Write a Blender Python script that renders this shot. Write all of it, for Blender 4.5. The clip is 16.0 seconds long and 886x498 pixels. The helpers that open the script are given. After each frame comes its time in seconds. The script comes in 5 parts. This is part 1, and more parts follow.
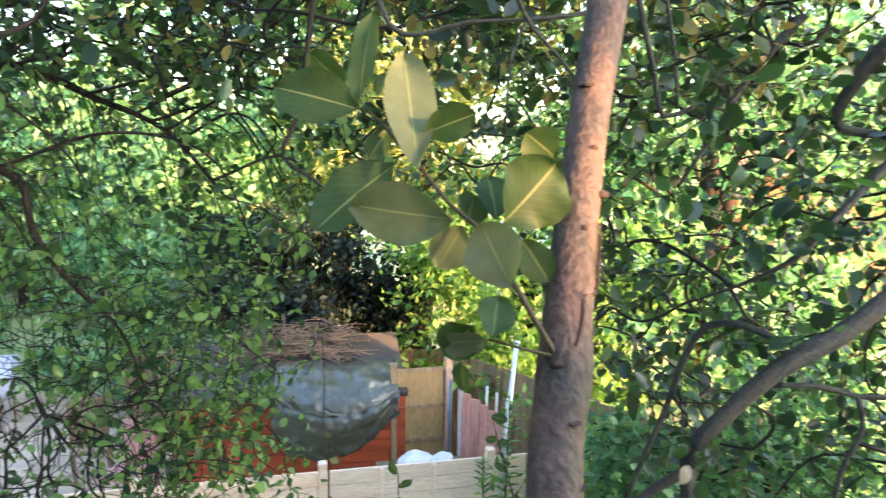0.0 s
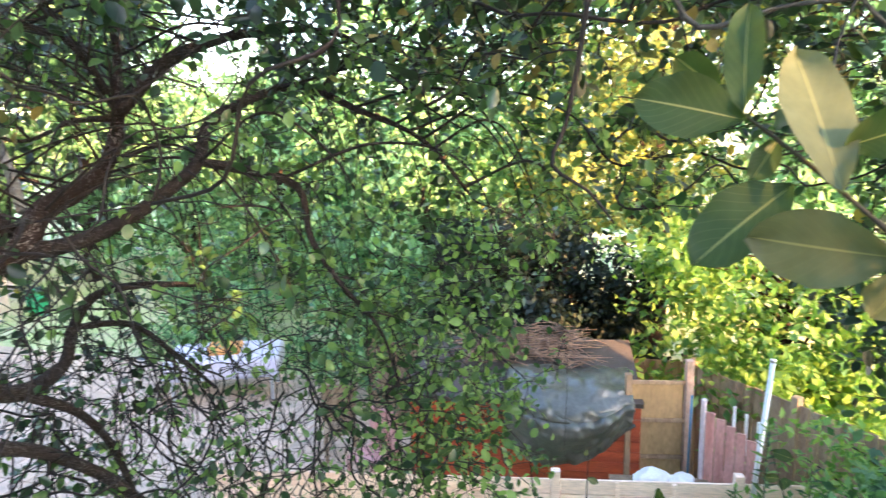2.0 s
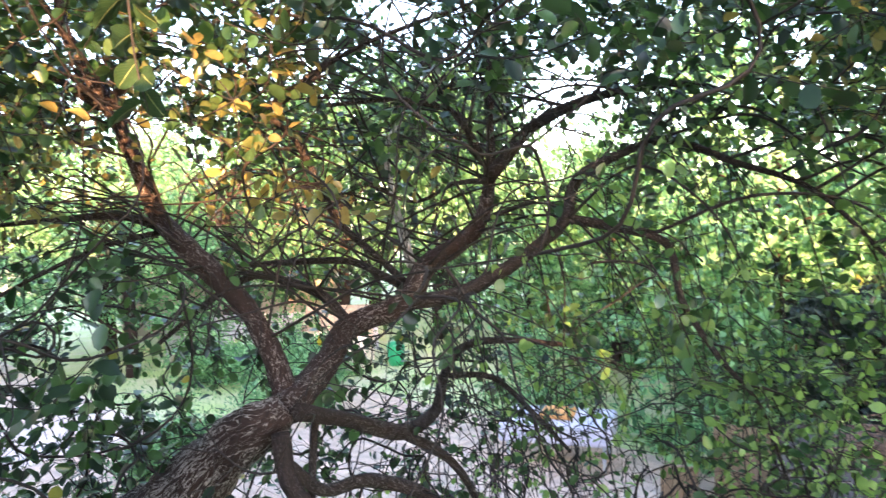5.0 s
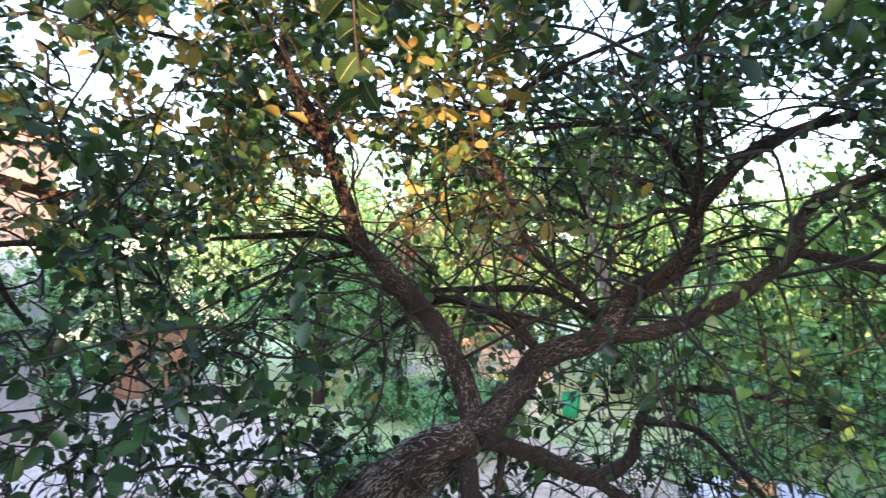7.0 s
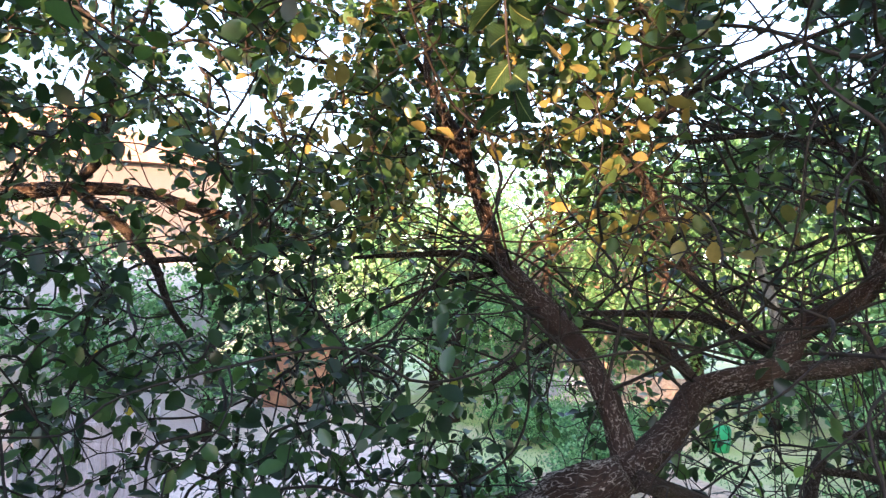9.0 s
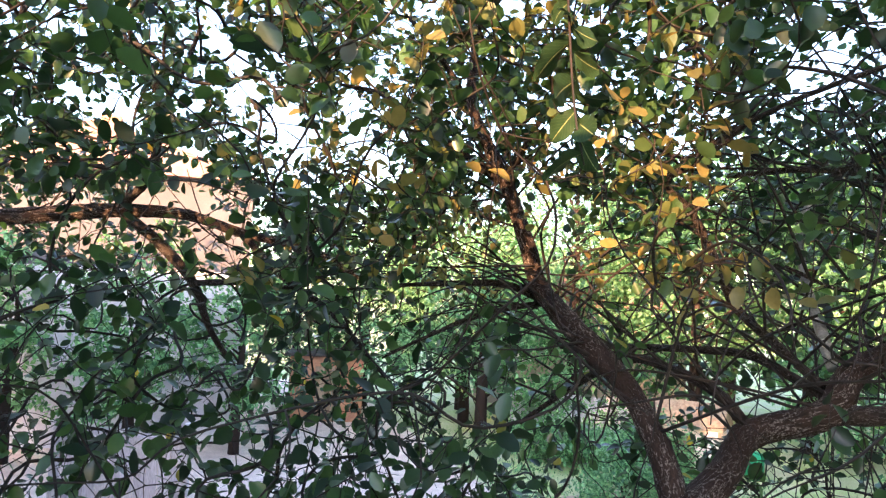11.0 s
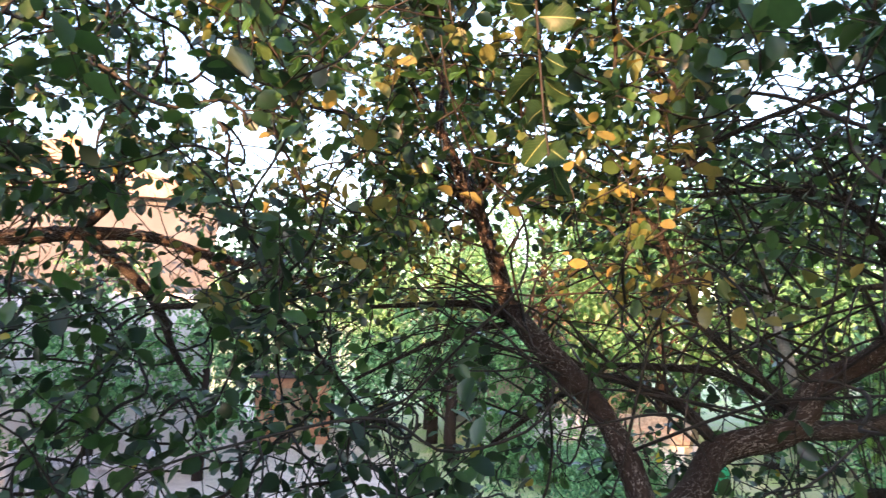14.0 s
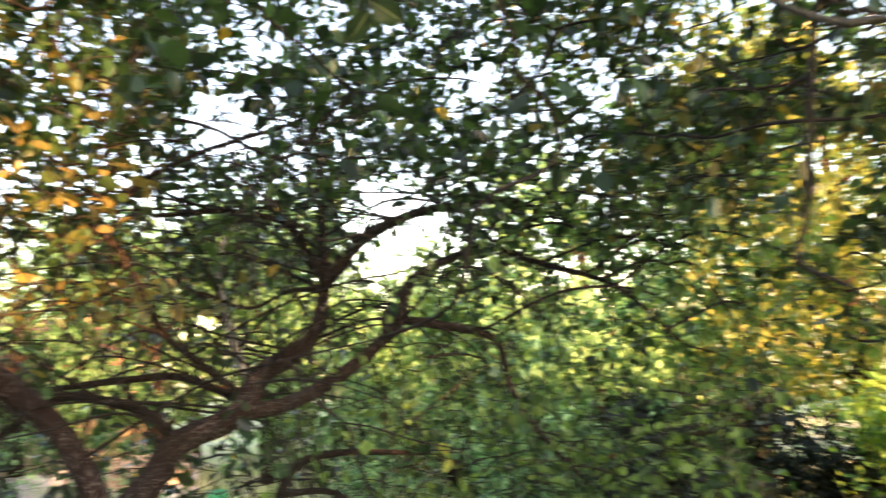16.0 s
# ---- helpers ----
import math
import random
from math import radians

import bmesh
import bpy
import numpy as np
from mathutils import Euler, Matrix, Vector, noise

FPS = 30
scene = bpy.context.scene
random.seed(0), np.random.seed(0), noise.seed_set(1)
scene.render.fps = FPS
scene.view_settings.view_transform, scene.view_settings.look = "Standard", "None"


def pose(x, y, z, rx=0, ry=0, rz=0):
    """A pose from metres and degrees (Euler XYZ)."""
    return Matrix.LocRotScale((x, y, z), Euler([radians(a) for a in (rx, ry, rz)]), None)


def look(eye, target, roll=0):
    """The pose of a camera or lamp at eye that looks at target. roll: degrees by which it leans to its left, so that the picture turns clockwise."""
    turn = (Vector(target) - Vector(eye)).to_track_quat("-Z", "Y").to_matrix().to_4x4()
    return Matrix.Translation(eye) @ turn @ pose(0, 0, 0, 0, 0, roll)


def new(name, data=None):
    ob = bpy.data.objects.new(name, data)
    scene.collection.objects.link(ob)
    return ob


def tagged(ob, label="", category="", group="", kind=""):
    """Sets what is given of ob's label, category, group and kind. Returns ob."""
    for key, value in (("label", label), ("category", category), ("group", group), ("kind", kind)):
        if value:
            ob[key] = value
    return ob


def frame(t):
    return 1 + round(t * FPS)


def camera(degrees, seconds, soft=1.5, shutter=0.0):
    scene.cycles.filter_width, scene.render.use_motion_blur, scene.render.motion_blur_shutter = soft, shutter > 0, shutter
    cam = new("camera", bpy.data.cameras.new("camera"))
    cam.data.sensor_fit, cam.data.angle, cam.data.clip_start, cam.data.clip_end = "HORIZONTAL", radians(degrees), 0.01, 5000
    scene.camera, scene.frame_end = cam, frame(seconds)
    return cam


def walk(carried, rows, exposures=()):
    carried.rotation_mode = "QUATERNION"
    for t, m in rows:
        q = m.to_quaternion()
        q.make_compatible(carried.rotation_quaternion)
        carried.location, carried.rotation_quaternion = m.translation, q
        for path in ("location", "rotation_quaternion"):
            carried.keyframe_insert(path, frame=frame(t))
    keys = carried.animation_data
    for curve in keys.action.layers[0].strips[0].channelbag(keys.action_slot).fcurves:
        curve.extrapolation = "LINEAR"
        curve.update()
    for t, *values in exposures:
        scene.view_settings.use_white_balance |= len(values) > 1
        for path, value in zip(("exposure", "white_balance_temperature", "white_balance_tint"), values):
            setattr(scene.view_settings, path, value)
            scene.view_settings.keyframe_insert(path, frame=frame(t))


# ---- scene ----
cam = camera(65.8, 16.0, soft=1.3, shutter=0.5)
EYE, TILT, LEAN = 4.7, -9.5, -4.0
LEVEL = pose(0, 0, EYE, TILT, LEAN, 0) @ pose(0, 0, -3.81)
PATH = [
    (0, (-0.014, 0.001, 3.810), (0.004, 2.001, 3.804), -3),
    (0.5, (-0.060, 0.033, 3.818), (-0.197, 2.028, 3.824), -2.8),
    (1, (-0.103, 0.058, 3.829), (-0.392, 2.037, 3.841), -2.4),
    (1.5, (-0.146, 0.063, 3.844), (-0.589, 2.014, 3.860), -2.2),
    (2, (-0.199, 0.084, 3.857), (-0.806, 1.989, 3.879), -1.9),
    (2.5, (-0.244, 0.088, 3.866), (-1.020, 1.931, 3.893), -1.4),
    (3, (-0.298, 0.094, 3.892), (-1.239, 1.859, 3.921), -0.8),
    (3.5, (-0.335, 0.108, 3.903), (-1.424, 1.785, 3.952), -0.2),
    (4, (-0.367, 0.102, 3.901), (-1.569, 1.697, 3.988), 0.2),
    (4.2, (-0.394, 0.094, 3.895), (-1.632, 1.661, 4.005), 0.2),
    (6.3, (-0.651, 0.195, 3.667), (-2.245, 1.349, 4.023), 5),
    (6.5, (-0.674, 0.178, 3.685), (-2.295, 1.297, 4.032), 5.3),
    (7, (-0.712, 0.180, 3.701), (-2.406, 1.187, 4.038), 6.1),
    (7.5, (-0.764, 0.189, 3.713), (-2.523, 1.080, 4.048), 6.8),
    (8, (-0.786, 0.186, 3.727), (-2.591, 0.983, 4.058), 7.4),
    (8.5, (-0.827, 0.205, 3.718), (-2.666, 0.913, 4.061), 8.1),
    (9, (-0.855, 0.204, 3.724), (-2.717, 0.850, 4.066), 8.7),
    (9.5, (-0.874, 0.191, 3.733), (-2.751, 0.792, 4.076), 9.3),
    (11.8, (-0.896, 0.083, 3.819), (-2.776, 0.645, 4.206), 10.4),
    (12, (-0.898, 0.086, 3.811), (-2.777, 0.648, 4.205), 10.4),
    (12.5, (-0.895, 0.087, 3.808), (-2.772, 0.648, 4.213), 10.3),
    (13, (-0.900, 0.084, 3.806), (-2.772, 0.650, 4.220), 10.2),
    (13.5, (-0.898, 0.079, 3.811), (-2.764, 0.663, 4.232), 10),
    (14, (-0.893, 0.084, 3.812), (-2.735, 0.728, 4.250), 9.1),
    (14.5, (-0.848, 0.086, 3.782), (-2.608, 0.900, 4.274), 7.2),
    (15, (-0.757, 0.084, 3.736), (-2.342, 1.170, 4.292), 4),
    (15.5, (-0.641, 0.086, 3.662), (-1.953, 1.469, 4.268), -0),
    (16, (-0.498, 0.051, 3.609), (-1.434, 1.713, 4.212), -3.8),
]
walk(cam, [(t, LEVEL @ look(eye, target, roll)) for t, eye, target, roll in PATH],
     exposures=[(0.0, 3.52, 6500, 13), (2.0, 3.62, 6500, 20), (4.2, 3.71, 6500, 23), (6.5, 3.25, 6150, 22), (9.0, 3.06, 6200, 22), (12.0, 2.97, 6200, 22), (14.2, 2.90, 6500, 22), (16.0, 3.08, 8200, 23)])

# ---------------------------------------------------------------- light
SUN_ELEV, SUN_AZ = radians(12), radians(132)
sun_from = Vector((math.sin(SUN_AZ) * math.cos(SUN_ELEV), math.cos(SUN_AZ) * math.cos(SUN_ELEV), math.sin(SUN_ELEV)))
world = bpy.data.worlds.new("evening_sky")
scene.world = world
world.use_nodes = True
wn = world.node_tree.nodes
sky = wn.new("ShaderNodeTexSky")
sky.sky_type = "NISHITA"
sky.sun_disc = False
sky.sun_elevation, sky.sun_rotation = SUN_ELEV, SUN_AZ
sky.air_density, sky.dust_density, sky.ozone_density = 1.0, 1.2, 1.0
world.node_tree.links.new(sky.outputs[0], wn["Background"].inputs[0])
wn["Background"].inputs[1].default_value = 0.15
sun_data = bpy.data.lights.new("sun", "SUN")
sun_data.energy, sun_data.angle, sun_data.color = 4.6, radians(0.6), (1.0, 0.56, 0.24)
sun = new("sun", sun_data)
sun.matrix_world = look(sun_from * 60, (0, 0, 0))

# ---------------------------------------------------------------- materials
def mat(name, rgb, rough=0.7, vary=0.25, scale=6.0, fine=60.0, bump=0.2, second=None, stretch=(1, 1, 1), spec=0.3, metal=0.0, rand=0.0, amount=0.5):
    """A surface with stains at one scale and grain at another."""
    m = bpy.data.materials.new(name)
    m.use_nodes = True
    n, l = m.node_tree.nodes, m.node_tree.links
    b = n["Principled BSDF"]
    b.inputs["Roughness"].default_value, b.inputs["Metallic"].default_value = rough, metal
    b.inputs["Specular IOR Level"].default_value = spec
    tc, mp = n.new("ShaderNodeTexCoord"), n.new("ShaderNodeMapping")
    mp.inputs["Scale"].default_value = stretch
    l.new(tc.outputs["Object"], mp.inputs[0])
    big, small = n.new("ShaderNodeTexNoise"), n.new("ShaderNodeTexNoise")
    big.inputs["Scale"].default_value, small.inputs["Scale"].default_value = scale, fine
    big.inputs["Detail"].default_value, small.inputs["Detail"].default_value = 5, 4
    l.new(mp.outputs[0], big.inputs["Vector"]), l.new(mp.outputs[0], small.inputs["Vector"])
    ramp = n.new("ShaderNodeValToRGB")
    second = second or tuple(c * (1 - vary) for c in rgb)
    e = ramp.color_ramp.elements
    e[0].position, e[1].position = amount - 0.14, amount + 0.14
    e[0].color, e[1].color = (*second, 1), (*rgb, 1)
    l.new(big.outputs["Fac"], ramp.inputs[0])
    hsv = n.new("ShaderNodeHueSaturation")
    l.new(ramp.outputs[0], hsv.inputs["Color"])
    mr = n.new("ShaderNodeMapRange")
    mr.inputs["From Min"].default_value, mr.inputs["From Max"].default_value = 0.3, 0.7
    mr.inputs["To Min"].default_value, mr.inputs["To Max"].default_value = 1 - vary, 1 + vary
    l.new(small.outputs["Fac"], mr.inputs["Value"])
    if rand:
        info, add = n.new("ShaderNodeObjectInfo"), n.new("ShaderNodeMath")
        add.operation = "MULTIPLY_ADD"
        l.new(info.outputs["Random"], add.inputs[0])
        add.inputs[1].default_value = rand
        l.new(mr.outputs[0], add.inputs[2])
        l.new(add.outputs[0], hsv.inputs["Value"])
    else:
        l.new(mr.outputs[0], hsv.inputs["Value"])
    l.new(hsv.outputs[0], b.inputs["Base Color"])
    bp = n.new("ShaderNodeBump")
    bp.inputs["Strength"].default_value, bp.inputs["Distance"].default_value = bump, 0.01
    l.new(small.outputs["Fac"], bp.inputs["Height"])
    l.new(bp.outputs[0], b.inputs["Normal"])
    return m


def leaf_mat(name, rgb, alt, through_rgb, gloss=0.35, share=0.45, vein=False, yellow=0.0, shine=0.6):
    """Leaf blades: waxy above, letting some light through; each blade a little different."""
    m = bpy.data.materials.new(name)
    m.use_nodes = True
    n, l = m.node_tree.nodes, m.node_tree.links
    b, out = n["Principled BSDF"], n["Material Output"]
    b.inputs["Roughness"].default_value, b.inputs["Specular IOR Level"].default_value = gloss, shine
    geo = n.new("ShaderNodeNewGeometry")
    ramp = n.new("ShaderNodeValToRGB")
    e = ramp.color_ramp.elements
    e[0].color, e[1].color = (*alt, 1), (*rgb, 1)
    e[0].position = 0.22
    l.new(geo.outputs["Random Per Island"], ramp.inputs[0])
    if yellow:
        k = e.new(1 - yellow)
        k.color = (*rgb, 1)
        k = e.new(min(0.999, 1 - yellow + 0.01))
        k.color = (0.45, 0.33, 0.04, 1)
        e[len(e) - 1].color = (0.5, 0.36, 0.05, 1)
    col = ramp.outputs[0]
    tc = n.new("ShaderNodeTexCoord")
    noise_tex = n.new("ShaderNodeTexNoise")
    noise_tex.inputs["Scale"].default_value, noise_tex.inputs["Detail"].default_value = 45, 3
    l.new(tc.outputs["Object"], noise_tex.inputs["Vector"])
    hsv = n.new("ShaderNodeHueSaturation")
    mr = n.new("ShaderNodeMapRange")
    mr.inputs["To Min"].default_value, mr.inputs["To Max"].default_value = 0.75, 1.25
    l.new(noise_tex.outputs["Fac"], mr.inputs["Value"]), l.new(mr.outputs[0], hsv.inputs["Value"]), l.new(col, hsv.inputs["Color"])
    col = hsv.outputs[0]
    if vein:
        # midrib along the blade, side veins slanting from it
        uv = n.new("ShaderNodeUVMap")
        sep = n.new("ShaderNodeSeparateXYZ")
        l.new(uv.outputs[0], sep.inputs[0])
        ab = n.new("ShaderNodeMath"); ab.operation = "ABSOLUTE"
        l.new(sep.outputs["X"], ab.inputs[0])
        slant = n.new("ShaderNodeMath"); slant.operation = "MULTIPLY_ADD"
        slant.inputs[1].default_value = -0.33
        l.new(ab.outputs[0], slant.inputs[0]), l.new(sep.outputs["Y"], slant.inputs[2])
        saw = n.new("ShaderNodeMath"); saw.operation = "PINGPONG"
        saw.inputs[1].default_value = 0.055
        l.new(slant.outputs[0], saw.inputs[0])
        side = n.new("ShaderNodeMapRange")
        side.inputs["From Min"].default_value, side.inputs["From Max"].default_value = 0.0, 0.012
        side.inputs["To Min"].default_value, side.inputs["To Max"].default_value = 0.06, 0.0
        l.new(saw.outputs[0], side.inputs["Value"])
        mid = n.new("ShaderNodeMapRange")
        mid.inputs["From Min"].default_value, mid.inputs["From Max"].default_value = 0.012, 0.05
        mid.inputs["To Min"].default_value, mid.inputs["To Max"].default_value = 0.6, 0.0
        l.new(ab.outputs[0], mid.inputs["Value"])
        mx = n.new("ShaderNodeMath"); mx.operation = "MAXIMUM"
        l.new(side.outputs[0], mx.inputs[0]), l.new(mid.outputs[0], mx.inputs[1])
        mixc = n.new("ShaderNodeMix"); mixc.data_type = "RGBA"
        l.new(mx.outputs[0], mixc.inputs["Factor"]), l.new(col, mixc.inputs["A"])
        mixc.inputs["B"].default_value = (0.33, 0.36, 0.16, 1)
        col = mixc.outputs["Result"]
    l.new(col, b.inputs["Base Color"])
    tr = n.new("ShaderNodeBsdfTranslucent")
    tint = n.new("ShaderNodeMix"); tint.data_type = "RGBA"; tint.blend_type = "MULTIPLY"
    tint.inputs["Factor"].default_value = 1.0
    l.new(col, tint.inputs["A"])
    tint.inputs["B"].default_value = (*through_rgb, 1)
    l.new(tint.outputs["Result"], tr.inputs[0])
    mix = n.new("ShaderNodeMixShader")
    mix.inputs[0].default_value = share
    l.new(b.outputs[0], mix.inputs[1]), l.new(tr.outputs[0], mix.inputs[2]), l.new(mix.outputs[0], out.inputs[0])
    return m


def bark_mat(name, dark, mid, pale, net=0.05, scale=26.0, long=0.3, bump=0.8, tear=0.40):
    """Fissured bark: plates of dark brown in a net of pale lichen-grey ridges, drawn out along the limb."""
    m = bpy.data.materials.new(name)
    m.use_nodes = True
    n, l = m.node_tree.nodes, m.node_tree.links
    b = n["Principled BSDF"]
    b.inputs["Roughness"].default_value, b.inputs["Specular IOR Level"].default_value = 0.85, 0.2
    at, mp = n.new("ShaderNodeAttribute"), n.new("ShaderNodeMapping")
    at.attribute_name = "grain"
    mp.inputs["Scale"].default_value = (1, 1, long)
    l.new(at.outputs["Vector"], mp.inputs[0])
    net_tex, patch, fine = n.new("ShaderNodeTexNoise"), n.new("ShaderNodeTexNoise"), n.new("ShaderNodeTexNoise")
    for tx, sc, de, di in ((net_tex, scale, 3, 0.8), (patch, 5, 3, 0), (fine, 150, 3, 0)):
        tx.inputs["Scale"].default_value, tx.inputs["Detail"].default_value, tx.inputs["Distortion"].default_value = sc, de, di
        l.new(mp.outputs[0], tx.inputs["Vector"])
    base = n.new("ShaderNodeValToRGB")
    base.color_ramp.elements[0].position, base.color_ramp.elements[1].position = 0.35, 0.65
    base.color_ramp.elements[0].color, base.color_ramp.elements[1].color = (*dark, 1), (*mid, 1)
    l.new(fine.outputs["Fac"], base.inputs[0])
    ridge = n.new("ShaderNodeMath"); ridge.operation = "SUBTRACT"
    ridge.inputs[1].default_value = 0.5
    ab = n.new("ShaderNodeMath"); ab.operation = "ABSOLUTE"
    l.new(net_tex.outputs["Fac"], ridge.inputs[0]), l.new(ridge.outputs[0], ab.inputs[0])
    wide = n.new("ShaderNodeMapRange")
    wide.inputs["From Min"].default_value, wide.inputs["From Max"].default_value = 0.35, 0.65
    wide.inputs["To Min"].default_value, wide.inputs["To Max"].default_value = net * 0.1, net * 1.9
    l.new(patch.outputs["Fac"], wide.inputs["Value"])
    div = n.new("ShaderNodeMath"); div.operation = "DIVIDE"
    l.new(ab.outputs[0], div.inputs[0]), l.new(wide.outputs[0], div.inputs[1])
    fac = n.new("ShaderNodeMapRange")
    fac.inputs["From Min"].default_value, fac.inputs["From Max"].default_value = 0.5, 1.1
    fac.inputs["To Min"].default_value, fac.inputs["To Max"].default_value = 1.0, 0.0
    l.new(div.outputs[0], fac.inputs["Value"])
    chip = n.new("ShaderNodeTexNoise")
    chip.inputs["Scale"].default_value, chip.inputs["Detail"].default_value = scale * 2.6, 4
    l.new(at.outputs["Vector"], chip.inputs["Vector"])
    torn = n.new("ShaderNodeMapRange")
    torn.inputs["From Min"].default_value, torn.inputs["From Max"].default_value = tear, tear + 0.16
    l.new(chip.outputs["Fac"], torn.inputs["Value"])
    fleck = n.new("ShaderNodeMath"); fleck.operation = "MULTIPLY"
    l.new(fac.outputs[0], fleck.inputs[0]), l.new(torn.outputs[0], fleck.inputs[1])
    fac = fleck
    mix = n.new("ShaderNodeMix"); mix.data_type = "RGBA"
    l.new(fac.outputs[0], mix.inputs["Factor"]), l.new(base.outputs[0], mix.inputs["A"])
    mix.inputs["B"].default_value = (*pale, 1)
    l.new(mix.outputs["Result"], b.inputs["Base Color"])
    add = n.new("ShaderNodeMath"); add.operation = "MULTIPLY_ADD"
    add.inputs[1].default_value = 0.7
    l.new(fac.outputs[0], add.inputs[0]), l.new(fine.outputs["Fac"], add.inputs[2])
    bp = n.new("ShaderNodeBump")
    bp.inputs["Strength"].default_value, bp.inputs["Distance"].default_value = bump, 0.008
    l.new(add.outputs[0], bp.inputs["Height"]), l.new(bp.outputs[0], b.inputs["Normal"])
    return m


BARK = bark_mat("willow_bark", (0.016, 0.010, 0.009), (0.04, 0.026, 0.022), (0.28, 0.265, 0.25), net=0.045, scale=50.0, long=0.2, tear=0.33)
BARK_FORK = bark_mat("willow_fork_bark", (0.016, 0.010, 0.009), (0.038, 0.024, 0.020), (0.22, 0.20, 0.19), net=0.022, scale=46, long=0.3)
BARK_LIMB = bark_mat("willow_limb_bark", (0.013, 0.010, 0.009), (0.035, 0.025, 0.022), (0.13, 0.12, 0.115), net=0.022, scale=60, long=0.5)
BARK_PALE = mat("grey_bark", (0.30, 0.30, 0.30), 0.85, 0.25, 14, 80, 0.5, second=(0.22, 0.21, 0.19))
BARK_SMOOTH = mat("smooth_young_bark", (0.105, 0.064, 0.047), 0.6, 0.45, 15, 130, 0.6, second=(0.045, 0.038, 0.032), stretch=(1, 1, 0.5), amount=0.5)
BARK_GREY = mat("grey_green_bark", (0.042, 0.042, 0.034), 0.7, 0.35, 16, 90, 0.7, second=(0.028, 0.029, 0.026))
TWIG = mat("twig_bark", (0.022, 0.016, 0.014), 0.7, 0.3, 8, 60, 0.2, second=(0.011, 0.009, 0.008))
GREEN_STEM = mat("green_shoot", (0.055, 0.045, 0.02), 0.5, 0.2, 20, 120, 0.1)
# willow leaf twice: darkened for the shaded crown, brightened for the lit outer sprays
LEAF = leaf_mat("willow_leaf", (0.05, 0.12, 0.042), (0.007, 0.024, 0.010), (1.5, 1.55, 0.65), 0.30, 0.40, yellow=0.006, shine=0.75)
LEAF_SPRAY = leaf_mat("bright_spray_leaf", (0.22, 0.37, 0.12), (0.022, 0.065, 0.024), (1.4, 1.5, 0.7), 0.32, 0.48, shine=0.6)
# green leaves with the orange sunlight mixed into their colour
LEAF_SUNLIT = leaf_mat("sunlit_willow_leaf", (0.27, 0.21, 0.07), (0.05, 0.10, 0.035), (1.5, 1.3, 0.7), 0.35, 0.48)
LEAF_FRESH = leaf_mat("fresh_green_leaf", (0.30, 0.54, 0.27), (0.06, 0.17, 0.08), (1.2, 1.4, 0.85), 0.5, 0.4)
LEAF_NEAR = leaf_mat("shoot_leaf", (0.048, 0.086, 0.03), (0.028, 0.062, 0.023), (1.6, 1.5, 0.6), 0.5, 0.45, vein=True, shine=0.25)
LEAF_PALE = leaf_mat("shoot_leaf_underside", (0.15, 0.178, 0.095), (0.11, 0.14, 0.075), (1.4, 1.3, 0.65), 0.55, 0.32, vein=True, shine=0.2)
# shade put into the leaf colour, as the low sun reaches these shoots
LEAF_SHADE = leaf_mat("shaded_shoot_leaf", (0.018, 0.04, 0.017), (0.011, 0.028, 0.012), (1.2, 1.3, 0.7), 0.4, 0.1, vein=True, shine=0.12)
LEAF_LIME = leaf_mat("lime_leaf", (0.24, 0.38, 0.10), (0.07, 0.19, 0.05), (1.4, 1.4, 0.65), 0.5, 0.5)
LEAF_GOLD = leaf_mat("yellowing_leaf", (0.30, 0.33, 0.09), (0.10, 0.17, 0.06), (1.4, 1.3, 0.6), 0.5, 0.45)
LEAF_MID = leaf_mat("garden_leaf", (0.15, 0.32, 0.16), (0.035, 0.11, 0.055), (1.6, 1.5, 0.7), 0.5, 0.45)
# deep green, darkened further in colour to stand in for shade
LEAF_DARK = leaf_mat("shaded_conifer_leaf", (0.007, 0.026, 0.016), (0.004, 0.014, 0.009), (1.2, 1.2, 0.8), 0.6, 0.2)
LAWN = mat("lawn", (0.45, 0.54, 0.23), 0.9, 0.3, 0.8, 90, 0.5, second=(0.58, 0.55, 0.36))
PAVING = mat("pink_paving", (0.60, 0.44, 0.34), 0.85, 0.25, 3, 60, 0.3, second=(0.42, 0.32, 0.26), rand=0.2)
GRAVEL = mat("pink_gravel", (0.80, 0.64, 0.57), 0.9, 0.25, 3, 60, 0.4, second=(0.68, 0.52, 0.46))
RED_WOOD = mat("red_stained_boards", (0.42, 0.085, 0.035), 0.6, 0.25, 3, 50, 0.3, second=(0.30, 0.06, 0.03), stretch=(0.3, 1, 4), rand=0.2)
PALE_WOOD = mat("pale_new_timber", (0.88, 0.72, 0.62), 0.7, 0.2, 2, 40, 0.3, second=(0.76, 0.58, 0.49), stretch=(0.3, 1, 4), rand=0.15)
BROWN_WOOD = mat("weathered_timber", (0.34, 0.25, 0.17), 0.8, 0.3, 3, 40, 0.4, second=(0.22, 0.15, 0.10), stretch=(3, 3, 0.4), rand=0.2)
GREY_WOOD = mat("silvered_timber", (0.62, 0.57, 0.62), 0.85, 0.25, 3, 40, 0.4, second=(0.48, 0.43, 0.47), stretch=(3, 3, 0.4), rand=0.2)
PINK_WOOD = mat("faded_pink_boards", (0.58, 0.33, 0.31), 0.75, 0.25, 4, 40, 0.3, second=(0.45, 0.22, 0.20), stretch=(3, 3, 0.5), rand=0.2)
FELT = mat("roofing_felt", (0.085, 0.075, 0.07), 0.9, 0.25, 4, 60, 0.4)
